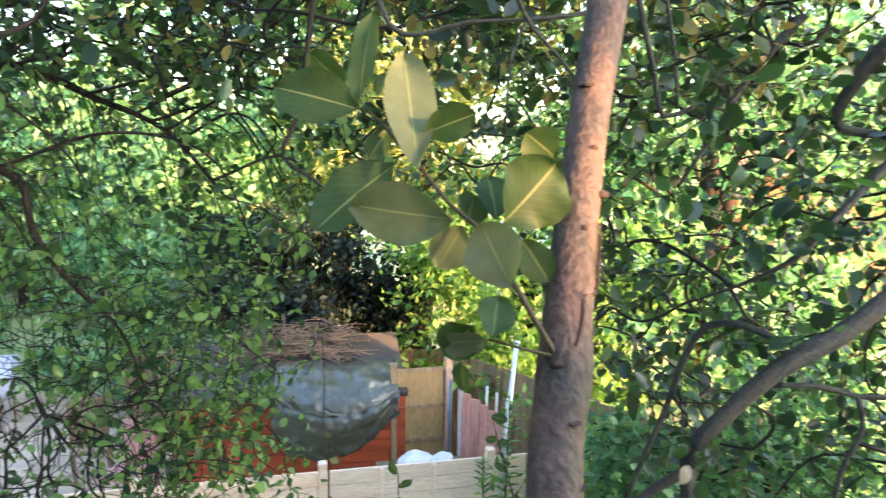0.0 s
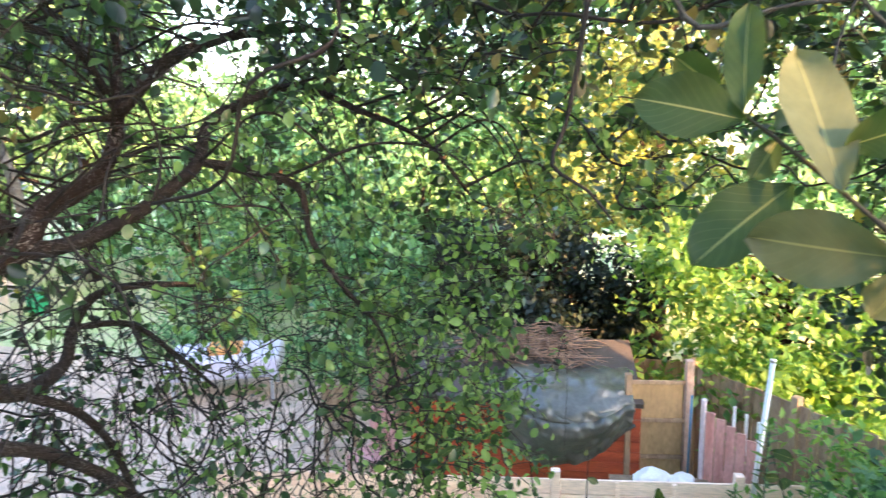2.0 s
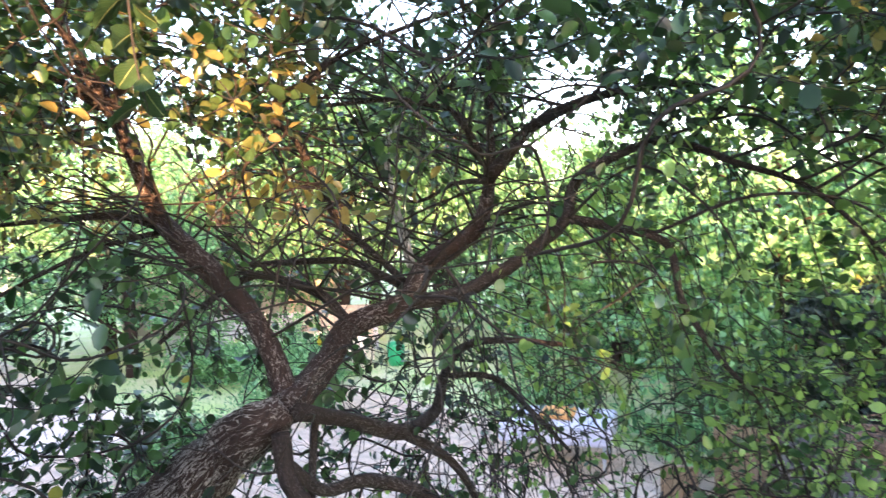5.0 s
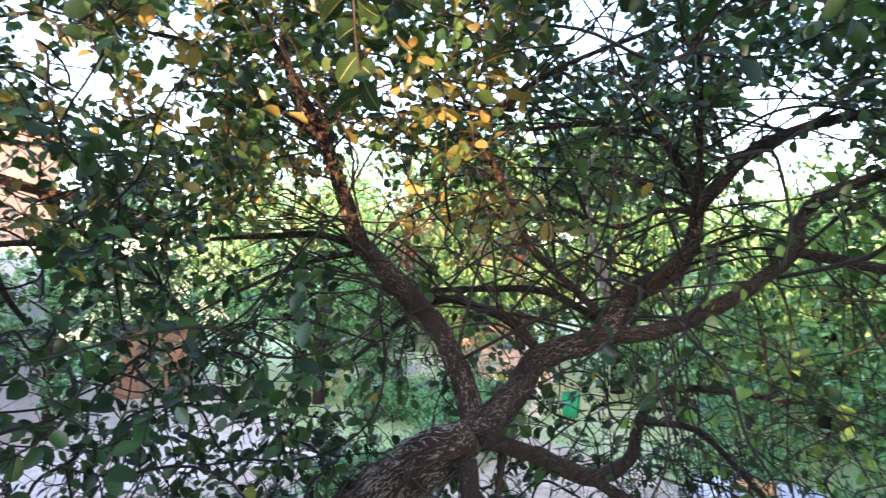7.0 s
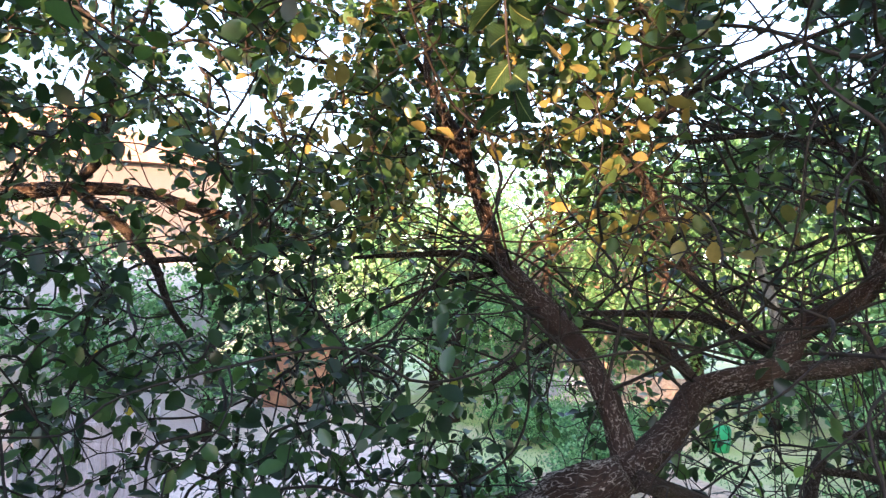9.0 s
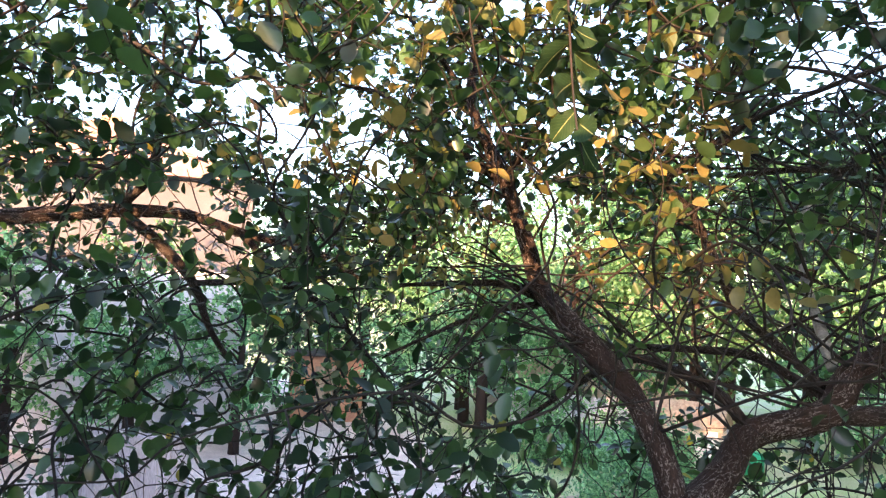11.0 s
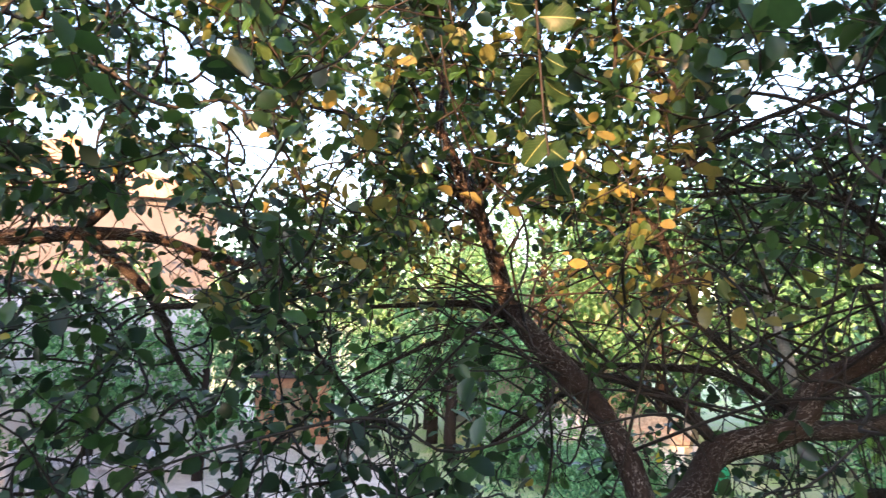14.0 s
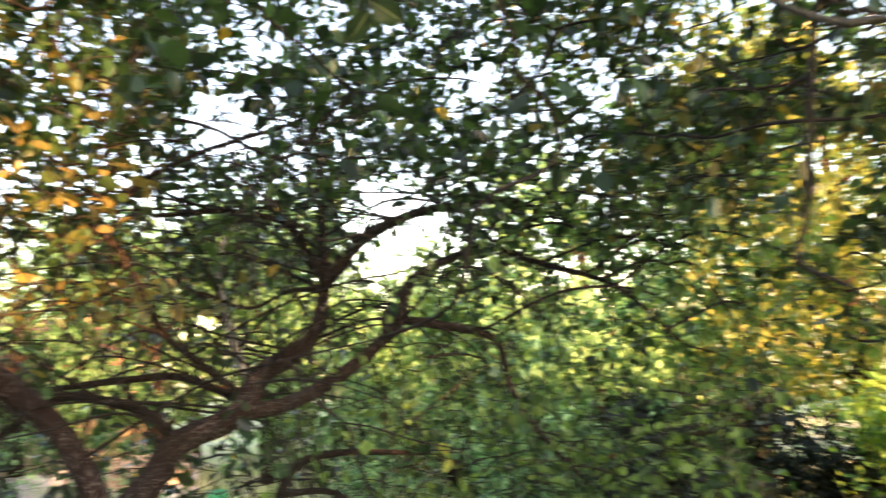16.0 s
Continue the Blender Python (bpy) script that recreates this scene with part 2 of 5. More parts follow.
TARP = mat("dark_green_tarpaulin", (0.085, 0.092, 0.08), 0.3, 0.3, 5, 16, 1.0, second=(0.05, 0.06, 0.05), spec=0.8)
STRAW = mat("dry_stems", (0.22, 0.15, 0.115), 0.85, 0.3, 3, 40, 0.2, second=(0.11, 0.075, 0.06), rand=0.3)
STEEL = mat("galvanised_steel", (0.62, 0.64, 0.68), 0.35, 0.12, 10, 80, 0.1, metal=0.7)
WHITE = mat("white_plastic", (0.78, 0.79, 0.82), 0.5, 0.1, 5, 50, 0.2)
BRICK = mat("orange_brick", (0.48, 0.24, 0.14), 0.85, 0.25, 4, 40, 0.4, second=(0.36, 0.17, 0.11), rand=0.2)
RENDER_WALL = mat("cream_render", (0.50, 0.40, 0.35), 0.85, 0.12, 1.5, 60, 0.3)
MORTAR = mat("mortar", (0.45, 0.40, 0.35), 0.9, 0.15, 5, 70, 0.3)
ROOF_TILE = mat("clay_roof_tile", (0.32, 0.20, 0.18), 0.8, 0.25, 3, 50, 0.4, second=(0.24, 0.15, 0.135), rand=0.2)
FRAME_WHITE = mat("white_window_frame", (0.8, 0.8, 0.8), 0.4, 0.05, 4, 40, 0.05)
GREEN_PAINT = mat("green_plastic", (0.02, 0.32, 0.14), 0.45, 0.12, 4, 40, 0.1)
BLUE_PAINT = mat("blue_plastic", (0.05, 0.20, 0.35), 0.45, 0.12, 4, 40, 0.1)
GLASS = mat("dark_window_glass", (0.06, 0.07, 0.08), 0.06, 0.05, 2, 10, 0.0, spec=0.8)


# ---------------------------------------------------------------- mesh helpers
def link(name, verts, faces, material, parent=None, label="", smooth=False, uv=None):
    me = bpy.data.meshes.new(name)
    me.from_pydata(verts if isinstance(verts, list) else verts.tolist(), [], faces if isinstance(faces, list) else faces.tolist())
    me.materials.append(material)
    if smooth:
        me.polygons.foreach_set("use_smooth", [True] * len(me.polygons))
    if uv is not None:
        layer = me.uv_layers.new(name="blade")
        idx = np.zeros(len(me.loops), dtype=np.int32)
        me.loops.foreach_get("vertex_index", idx)
        layer.data.foreach_set("uv", uv[idx].ravel())
    me.update()
    ob = new(name, me)
    if parent:
        ob.parent = parent
    if label:
        tagged(ob, label)
    return ob


def part(name, bm, material, parent=None, label="", smooth=False):
    me = bpy.data.meshes.new(name)
    bm.to_mesh(me)
    bm.free()
    me.materials.append(material)
    if smooth:
        me.polygons.foreach_set("use_smooth", [True] * len(me.polygons))
    ob = new(name, me)
    if parent:
        ob.parent = parent
    if label:
        tagged(ob, label)
    return ob


def thing(name, label, category, x=0.0, y=0.0, z=0.0, rz=0.0, group="", kind=""):
    ob = new(name)
    ob.matrix_world = pose(x, y, z, 0, 0, rz)
    ob.empty_display_size = 0.1
    return tagged(ob, label, category, group, kind)


def box(lo, hi, bevel=0.004):
    bm = bmesh.new()
    c, s = [(a + b) / 2 for a, b in zip(lo, hi)], [abs(b - a) for a, b in zip(lo, hi)]
    bmesh.ops.create_cube(bm, size=1, matrix=Matrix.Translation(c) @ Matrix.Diagonal((*s, 1)))
    if bevel:
        bmesh.ops.bevel(bm, geom=bm.edges[:], offset=min(bevel, min(s) * 0.3), segments=1, affect="EDGES")
    return bm


def spline(pts, step):
    """A smooth line through control points (x, y, z, radius)."""
    p = np.array(pts, float)
    p = np.vstack([2 * p[0] - p[1], p, 2 * p[-1] - p[-2]])
    out = []
    for i in range(1, len(p) - 2):
        a, b, c, d = p[i - 1:i + 3]
        n = max(2, int(np.linalg.norm(c[:3] - b[:3]) / step))
        for k in range(n):
            t = k / n
            out.append(0.5 * (2 * b + (c - a) * t + (2 * a - 5 * b + 4 * c - d) * t * t + (3 * b - a - 3 * c + d) * t ** 3))
    out.append(p[-2])
    out = np.array(out)
    out[:, 3] = np.maximum(out[:, 3], 0.0015)
    return out


def tube(line, sides, verts, faces, rough=0.0, rng=None):
    """Appends a closed tube round the line (n x 4)."""
    base, n = len(verts), len(line)
    up = Vector((0.31, 0.17, 0.93))
    ring = [2 * math.pi * k / sides for k in range(sides)]
    for i in range(n):
        a, b = line[max(0, i - 1)], line[min(n - 1, i + 1)]
        d = Vector(b[:3] - a[:3])
        d = d.normalized() if d.length > 1e-9 else Vector((0, 0, 1))
        u = d.cross(up).normalized() if abs(d.dot(up)) < 0.98 else d.cross(Vector((1, 0, 0))).normalized()
        v = d.cross(u)
        p, r = Vector(line[i][:3]), line[i][3]
        for k, q in enumerate(ring):
            rr = r
            if rough:
                w = p * 7 + (u * math.cos(q) + v * math.sin(q)) * 1.1
                rr = r * (1 + rough * noise.noise(w) + 0.5 * rough * noise.noise(p * 26 + u * math.cos(q) * 3 + v * math.sin(q) * 3))
            verts.append(tuple(p + (u * math.cos(q) + v * math.sin(q)) * rr))
    for i in range(n - 1):
        for k in range(sides):
            a, b = base + i * sides + k, base + i * sides + (k + 1) % sides
            faces.append((a, b, b + sides, a + sides))
    faces.append(tuple(base + k for k in reversed(range(sides))))
    faces.append(tuple(base + (n - 1) * sides + k for k in range(sides)))


def limb(tree, name, pts, material=None, step=0.05, sides=12, rough=0.16, label=""):
    line = spline(pts, step)
    v, f = [], []
    tube(line, sides, v, f, rough)
    ob = link(name, v, f, material or (BARK if name == "trunk" else BARK_LIMB), tree, label, smooth=True)
    run = np.concatenate([[0], np.cumsum(np.linalg.norm(np.diff(line[:, :3], axis=0), axis=1))])
    q = np.arange(sides) * 2 * math.pi / sides
    grain = np.stack([np.outer(line[:, 3], np.cos(q)), np.outer(line[:, 3], np.sin(q)), np.repeat(run[:, None] + line[0, 0] * 3, sides, 1)], 2)
    attr = ob.data.attributes.new("grain", "FLOAT_VECTOR", "POINT")
    attr.data.foreach_set("vector", grain.ravel())
    return line[:, :3]


# a blade: base, rim in pairs from base to tip, tip, middle of the midrib; folded along the midrib and curled
BLADE = np.array([(0, 0, 0), (-0.33, 0.17, 0.05), (0.33, 0.17, 0.05), (-0.5, 0.48, 0.07), (0.5, 0.48, 0.07), (-0.36, 0.80, 0.03), (0.36, 0.80, 0.03), (0, 1.0, -0.10), (0, 0.5, -0.03)])
BLADE_F = np.array([(8, 1, 0), (8, 0, 2), (8, 3, 1), (8, 2, 4), (8, 5, 3), (8, 4, 6), (8, 7, 5), (8, 6, 7)])


def blades(pos, way, up, length, width, rng):
    """Vertices and faces of many leaves: base, direction along the blade, rough normal."""
    way = way / np.linalg.norm(way, axis=1, keepdims=True)
    side = np.cross(way, up)
    side /= np.linalg.norm(side, axis=1, keepdims=True) + 1e-9
    nrm = np.cross(side, way)
    n = len(pos)
    curl = rng.uniform(0.2, 2.2, n)
    fold = rng.uniform(0.3, 2.0, n)
    b = BLADE[None].repeat(n, 0)
    z = np.where((np.arange(9) == 7)[None], b[:, :, 2] * curl[:, None], b[:, :, 2] * fold[:, None])
    z[:, [5, 6]] -= (0.05 * curl)[:, None]
    z[:, [3, 5]] += rng.normal(0, 0.03, (n, 1))
    v = pos[:, None] + side[:, None] * (b[:, :, 0] * width[:, None])[..., None] + way[:, None] * (b[:, :, 1] * length[:, None])[..., None] + nrm[:, None] * (z * length[:, None])[..., None]
    f = BLADE_F[None] + (np.arange(n) * 9)[:, None, None]
    return v.reshape(-1, 3), f.reshape(-1, 3)


KITE_F = np.array([(0, 2, 1), (0, 3, 2)])


def kites(pos, way, up, length, width):
    """Far leaves: four corners, bent along the midrib."""
    way = way / np.linalg.norm(way, axis=1, keepdims=True)
    side = np.cross(way, up)
    side /= np.linalg.norm(side, axis=1, keepdims=True) + 1e-9
    nrm = np.cross(side, way)
    mid = pos + way * length[:, None] * 0.5
    v = np.stack([pos, mid - side * width[:, None] * 0.5 + nrm * length[:, None] * 0.1, pos + way * length[:, None], mid + side * width[:, None] * 0.5 + nrm * length[:, None] * 0.1], 1)
    f = KITE_F[None] + (np.arange(len(pos)) * 4)[:, None, None]
    return v.reshape(-1, 3), f.reshape(-1, 3)


def grow(tree, seeds, goals, rng, leaf, leaf_len=0.075, per_tip=9, reach=0.34, thin=0.0014, max_gap=1.5, twig_mat=None, sag=0.06, bare=False):
    """Branches that run from the limbs (seeds) to the goals, each from the nearest wood that already stands, with leafy ends."""
    cap = len(seeds) + len(goals) * 14
    node = np.zeros((cap, 3))
    par = np.full(cap, -1, dtype=int)
    n = len(seeds)
    node[:n] = seeds
    near = np.array([np.min(((seeds - g) ** 2).sum(1)) for g in goals])
    tips = []
    for g in goals[np.argsort(near)]:
        d2 = ((node[:n] - g) ** 2).sum(1)
        i = int(np.argmin(d2))
        d = math.sqrt(d2[i])
        if d < 0.08 or d > max_gap:
            continue
        k = min(12, max(2, int(d / 0.09)))
        a = node[i]
        bow = rng.normal(0, 0.045, 3) * d
        bow[2] += sag * d
        last = i
        for j in range(1, k + 1):
            s = j / k
            node[n] = a + (g - a) * s + bow * 4 * s * (1 - s) + (rng.normal(0, 0.004, 3) if j < k else 0)
            par[n] = last
            last = n
            n += 1
            if n >= cap - 14:
                break
        tips.append(last)
        if n >= cap - 14:
            break
    weight = np.zeros(n)
    weight[tips] = 1
    for i in range(n - 1, -1, -1):
        if par[i] >= 0:
            weight[par[i]] += weight[i]
    rad = np.minimum(thin + 0.00085 * np.sqrt(weight), 0.006 + 0.0002 * np.sqrt(weight))
    kids = {}
    for i in range(n):
        if par[i] >= 0:
            kids.setdefault(par[i], []).append(i)
    # forks flow into one another
    follow = np.arange(n)
    for p, c in kids.items():
        follow[p] = max(c, key=lambda q: weight[q])
    inner = np.array([i for i in range(n) if par[i] >= 0 and follow[i] != i])
    for _ in range(4):
        node[inner] = 0.5 * node[inner] + 0.25 * node[par[inner]] + 0.25 * node[follow[inner]]
    verts, faces = [], []
    L_pos, L_way = [], []
    for i in range(n):
        p = par[i]
        if p < 0:
            continue
        main = max(kids[p], key=lambda c: weight[c])
        if main == i and par[p] >= 0:
            continue
        chain, c = [p, i], i
        while c in kids:
            c = max(kids[c], key=lambda q: weight[q])
            chain.append(c)
        line = np.column_stack([node[chain], rad[chain]])
        line[0, 3] = line[1, 3]
        line[-1, 3] *= 0.6
        tube(line, 5 if line[1, 3] > 0.006 else 3, verts, faces)
        if bare:
            continue
        # leaves on the outer part of the chain
        seg = np.diff(line[:, :3], axis=0)
        ln = np.linalg.norm(seg, axis=1)
        cum = np.concatenate([[0], np.cumsum(ln)])
        take = min(cum[-1], reach * rng.uniform(0.7, 1.3) * (1 + 0.25 * min(4, weight[chain[1]] - 1)))
        at = cum[-1] - np.linspace(0.0, take, max(3, int(per_tip * take / reach)))
        for q in at:
            j = min(len(seg) - 1, max(0, int(np.searchsorted(cum, q)) - 1))
            L_pos.append(line[j, :3] + seg[j] * ((q - cum[j]) / max(ln[j], 1e-6)))
            L_way.append(seg[j] / max(ln[j], 1e-6))
    wood = link("twig_tangle", verts, faces, twig_mat or TWIG, tree, "thin dark branching twigs", smooth=True)
    tagged(wood, kind="stuff")
    if bare:
        return
    pos, along = np.array(L_pos), np.array(L_way)
    m = len(pos)
    out = rng.normal(0, 1, (m, 3))
    out -= along * (out * along).sum(1, keepdims=True)
    out /= np.linalg.norm(out, axis=1, keepdims=True) + 1e-9
    way = along * rng.uniform(0.2, 0.9, (m, 1)) + out + np.array((0, 0, -0.15))
    up = np.array((0, 0, 1.0)) + rng.normal(0, 0.55, (m, 3))
    ll = leaf_len * rng.uniform(0.55, 1.25, m)
    v, f = blades(pos + out * 0.008, way, up, ll, ll * rng.uniform(0.56, 0.78, m), rng)
    tagged(link("foliage", v, f, leaf, tree, "many small oval green leaves", smooth=True), kind="stuff")


def scatter(rng, n, centres, spread):
    """Points thrown round centres, evenly inside balls of the given radius."""
    c = centres[rng.integers(0, len(centres), n)]
    d = rng.normal(0, 1, (n, 3))
    d /= np.linalg.norm(d, axis=1, keepdims=True)
    return c + d * (rng.uniform(0, 1, (n, 1)) ** 0.45) * spread


# ---------------------------------------------------------------- ground
def sheet(name, x0, y0, x1, y1, z, material, label, category, div=24, amp=0.0):
    v, f = [], []
    for j in range(div + 1):
        for i in range(div + 1):
            x, y = x0 + (x1 - x0) * i / div, y0 + (y1 - y0) * j / div
            v.append((x, y, z + amp * noise.noise(Vector((x * 0.4, y * 0.4, 0)))))
    for j in range(div):
        for i in range(div):
            a = j * (div + 1) + i
            f.append((a, a + 1, a + div + 2, a + div + 1))
    return tagged(link(name, v, f, material, smooth=True), label, category, kind="structure")


sheet("ground", -900, -900, 900, 900, 0.0, LAWN, "mown green lawn running out to the distance", "ground", 60)
# ---------------------------------------------------------------- the leaning willow
rng = np.random.default_rng(7)
willow = thing("willow_tree", "old leaning goat willow with fissured brown bark and dense oval leaves", "tree", -3.4, -0.4, 0)
willow.matrix_world = Matrix.Identity(4)
wood = []
wood.append(limb(willow, "trunk", [(-5.2, 0.6, -0.1, 0.25), (-5.0, 0.8, 0.9, 0.21), (-4.6, 1.1, 2.1, 0.185), (-4.16, 1.40, 2.98, 0.173), (-3.80, 1.52, 3.24, 0.158), (-3.52, 1.65, 3.50, 0.145), (-3.28, 1.74, 3.69, 0.118), (-3.22, 1.79, 3.74, 0.098), (-3.17, 1.84, 3.79, 0.075)], step=0.03, sides=20, rough=0.2))
wood.append(limb(willow, "limb", [(-3.22, 1.88, 3.78, 0.062), (-3.38, 1.91, 4.0, 0.054), (-3.69, 1.93, 4.24, 0.054), (-4.11, 1.93, 4.44, 0.064), (-4.67, 1.97, 4.69, 0.056), (-4.74, 1.9, 4.97, 0.05), (-4.87, 1.82, 5.32, 0.047), (-4.91, 1.67, 5.63, 0.037), (-4.94, 1.58, 5.88, 0.033), (-5.01, 1.62, 6.28, 0.026), (-4.97, 1.64, 6.88, 0.017)], BARK_FORK, step=0.03, sides=16))
wood.append(limb(willow, "limb", [(-3.17, 1.84, 3.77, 0.075), (-3.32, 2.18, 3.90, 0.068), (-3.48, 2.46, 4.03, 0.066), (-3.39, 2.66, 4.10, 0.066), (-3.32, 2.79, 4.17, 0.068), (-3.36, 2.97, 4.33, 0.064), (-3.35, 3.4, 4.52, 0.052), (-3.42, 3.64, 4.8, 0.044), (-3.5, 3.78, 5.23, 0.024), (-3.6, 3.92, 5.79, 0.018), (-3.73, 4.06, 6.49, 0.012)], BARK_FORK, step=0.03, sides=16))
wood.append(limb(willow, "limb", [(-3.32, 2.79, 4.14, 0.046), (-3.09, 2.97, 4.19, 0.042), (-2.87, 3.18, 4.34, 0.038), (-2.68, 3.4, 4.56, 0.036), (-2.7, 3.53, 4.75, 0.035), (-2.66, 3.72, 4.88, 0.031), (-2.48, 4.25, 5.04, 0.026), (-2.06, 4.29, 4.87, 0.02), (-1.61, 4.21, 4.68, 0.015), (-1.23, 4.06, 4.32, 0.01)]))
wood.append(limb(willow, "limb", [(-3.41, 3.62, 4.84, 0.044), (-3.28, 3.93, 5.18, 0.043), (-3.12, 4.33, 5.38, 0.036), (-2.89, 4.65, 5.46, 0.029), (-2.52, 4.92, 5.46, 0.022), (-2.02, 5.26, 5.22, 0.013)]))
wood.append(limb(willow, "limb", [(-2.67, 3.41, 4.58, 0.026), (-2.48, 3.54, 4.53, 0.028), (-2.2, 3.67, 4.42, 0.023), (-2.1, 3.63, 4.12, 0.019), (-1.94, 3.7, 3.82, 0.015), (-1.76, 3.79, 3.56, 0.01), (-1.64, 3.82, 3.17, 0.008)]))
wood.append(limb(willow, "limb", [(-3.44, 2.92, 4.34, 0.029), (-3.65, 3.05, 4.56, 0.028), (-3.78, 3.1, 4.78, 0.024), (-3.89, 3.18, 5.09, 0.019), (-3.91, 3.36, 5.34, 0.013)], BARK_PALE, label="pale grey dead stem"))
wood.append(limb(willow, "limb", [(-3.52, 2.5, 4.05, 0.03), (-3.69, 2.45, 4.2, 0.028), (-3.94, 2.38, 4.28, 0.026), (-4.18, 2.31, 4.31, 0.025), (-4.43, 2.22, 4.2, 0.022), (-4.7, 2.11, 4.02, 0.018), (-4.88, 1.96, 3.84, 0.014)]))
wood.append(limb(willow, "limb", [(-3.42, 2.85, 4.21, 0.025), (-3.64, 2.84, 4.29, 0.025), (-3.86, 2.81, 4.36, 0.024), (-4.13, 2.67, 4.37, 0.021), (-4.54, 2.46, 4.35, 0.018), (-4.95, 2.27, 4.31, 0.012)]))
wood.append(limb(willow, "limb", [(-3.42, 2.84, 4.25, 0.022), (-3.64, 2.81, 4.41, 0.023), (-3.88, 2.73, 4.62, 0.024), (-3.91, 2.62, 4.87, 0.022), (-3.91, 2.47, 5.11, 0.02), (-3.92, 2.31, 5.25, 0.015), (-3.78, 2.36, 5.32, 0.013), (-3.63, 2.45, 5.43, 0.011), (-3.45, 2.6, 5.65, 0.007)]))
wood.append(limb(willow, "limb", [(-3.08, 1.84, 3.78, 0.039), (-3.19, 2.23, 3.62, 0.041), (-3.28, 2.64, 3.44, 0.045), (-3.41, 3.04, 3.44, 0.038), (-3.52, 3.24, 3.6, 0.033), (-3.56, 3.48, 3.74, 0.028), (-3.41, 3.73, 3.76, 0.023), (-3.11, 4.07, 3.7, 0.015)]))
wood.append(limb(willow, "limb", [(-3.28, 2.64, 3.43, 0.029), (-3.14, 2.84, 3.27, 0.026), (-3.07, 2.98, 3.03, 0.022), (-3.03, 3.08, 2.67, 0.018)]))
wood.append(limb(willow, "limb", [(-3.02, 1.73, 3.59, 0.026), (-3.04, 1.93, 3.4, 0.031), (-3.05, 2.17, 3.37, 0.034), (-2.99, 2.44, 3.25, 0.034), (-2.93, 2.7, 3.03, 0.032), (-2.81, 2.88, 2.78, 0.029), (-2.67, 3.05, 2.4, 0.021)]))
wood.append(limb(willow, "limb", [(-3.09, 1.75, 3.7, 0.042), (-3, 1.72, 3.52, 0.041), (-2.92, 1.77, 3.39, 0.035), (-2.82, 1.8, 3.14, 0.029)]))
wood.append(limb(willow, "limb", [(-3.18, 2, 3.69, 0.019), (-3.13, 1.93, 3.41, 0.019), (-3.06, 1.83, 2.91, 0.019)]))
wood.append(limb(willow, "limb", [(-3.52, 3.24, 3.6, 0.019), (-3.33, 3.5, 3.56, 0.019), (-3.11, 3.63, 3.33, 0.017), (-2.91, 3.74, 3.09, 0.012)]))
wood.append(limb(willow, "limb", [(-3.41, 3.57, 4.99, 0.029), (-3.46, 3.42, 5.24, 0.024), (-3.59, 3.36, 5.33, 0.02), (-3.79, 3.12, 5.38, 0.019), (-4.03, 2.8, 5.35, 0.013)]))
wood.append(limb(willow, "limb", [(-3.41, 3.6, 4.84, 0.024), (-3.27, 3.14, 4.81, 0.013), (-3.29, 2.83, 4.71, 0.01), (-3.39, 2.58, 4.81, 0.007)]))
wood.append(limb(willow, "limb", [(-4.92, 1.77, 5.37, 0.028), (-5, 1.47, 5.59, 0.023), (-5.01, 1.26, 5.68, 0.02), (-5.01, 1.04, 5.85, 0.018), (-5.09, 0.77, 5.91, 0.012)]))
wood.append(limb(willow, "limb", [(-4.96, 1.24, 5.67, 0.018), (-4.89, 1.21, 5.37, 0.015), (-4.83, 1.21, 4.84, 0.013)]))
wood.append(limb(willow, "limb", [(-4.92, 1.79, 5.35, 0.023), (-4.77, 1.86, 5.52, 0.02), (-4.63, 1.92, 5.71, 0.018), (-4.42, 2.11, 6.1, 0.017), (-4.32, 2.3, 6.51, 0.013)]))
wood.append(limb(willow, "limb", [(-4.99, 1.57, 5.88, 0.021), (-4.97, 1.4, 6.1, 0.019), (-5.02, 1.17, 6.38, 0.014)]))
wood.append(limb(willow, "limb", [(-3.96, 2.34, 5.28, 0.015), (-3.73, 2.47, 5.45, 0.015), (-3.53, 2.71, 5.62, 0.014), (-3.35, 2.91, 5.72, 0.014), (-3.17, 3.12, 5.81, 0.01)]))
wood.append(limb(willow, "limb", [(-4.69, 2.03, 4.6, 0.022), (-4.76, 1.79, 4.7, 0.024), (-4.85, 1.53, 4.7, 0.02), (-4.98, 1.13, 4.67, 0.011)]))
wood.append(limb(willow, "limb", [(-4.69, 2.03, 4.6, 0.018), (-4.73, 1.63, 4.52, 0.015), (-4.74, 1.29, 4.38, 0.011), (-4.74, 1.02, 4.25, 0.006)]))
near_limb = np.vstack(wood)
# thin arching branches off the limbs
ra = np.random.default_rng(31)


def arching(tree, bases, n, out, drop, length, r0):
    """Thin boughs that leave a limb, rise a little and bow over."""
    made = []
    for k in range(n):
        p = bases[ra.integers(0, len(bases))]
        d = np.array(out) + ra.normal(0, 0.55, 3)
        d[2] = ra.uniform(0.1, 0.7)
        d /= np.linalg.norm(d)
        ln = length * ra.uniform(0.7, 1.3)
        q1 = p + d * ln * 0.4 + ra.normal(0, 0.03, 3)
        q2 = p + d * ln * 0.75 + np.array((0, 0, -drop * 0.35)) + ra.normal(0, 0.04, 3)
        q3 = p + d * ln * 1.0 + np.array((0, 0, -drop * ra.uniform(0.7, 1.2))) + ra.normal(0, 0.05, 3)
        made.append(limb(tree, "branch", [(*p, r0), (*q1, r0 * 0.8), (*q2, r0 * 0.6), (*q3, r0 * 0.3)], TWIG, step=0.06, sides=7, rough=0.12))
    return made


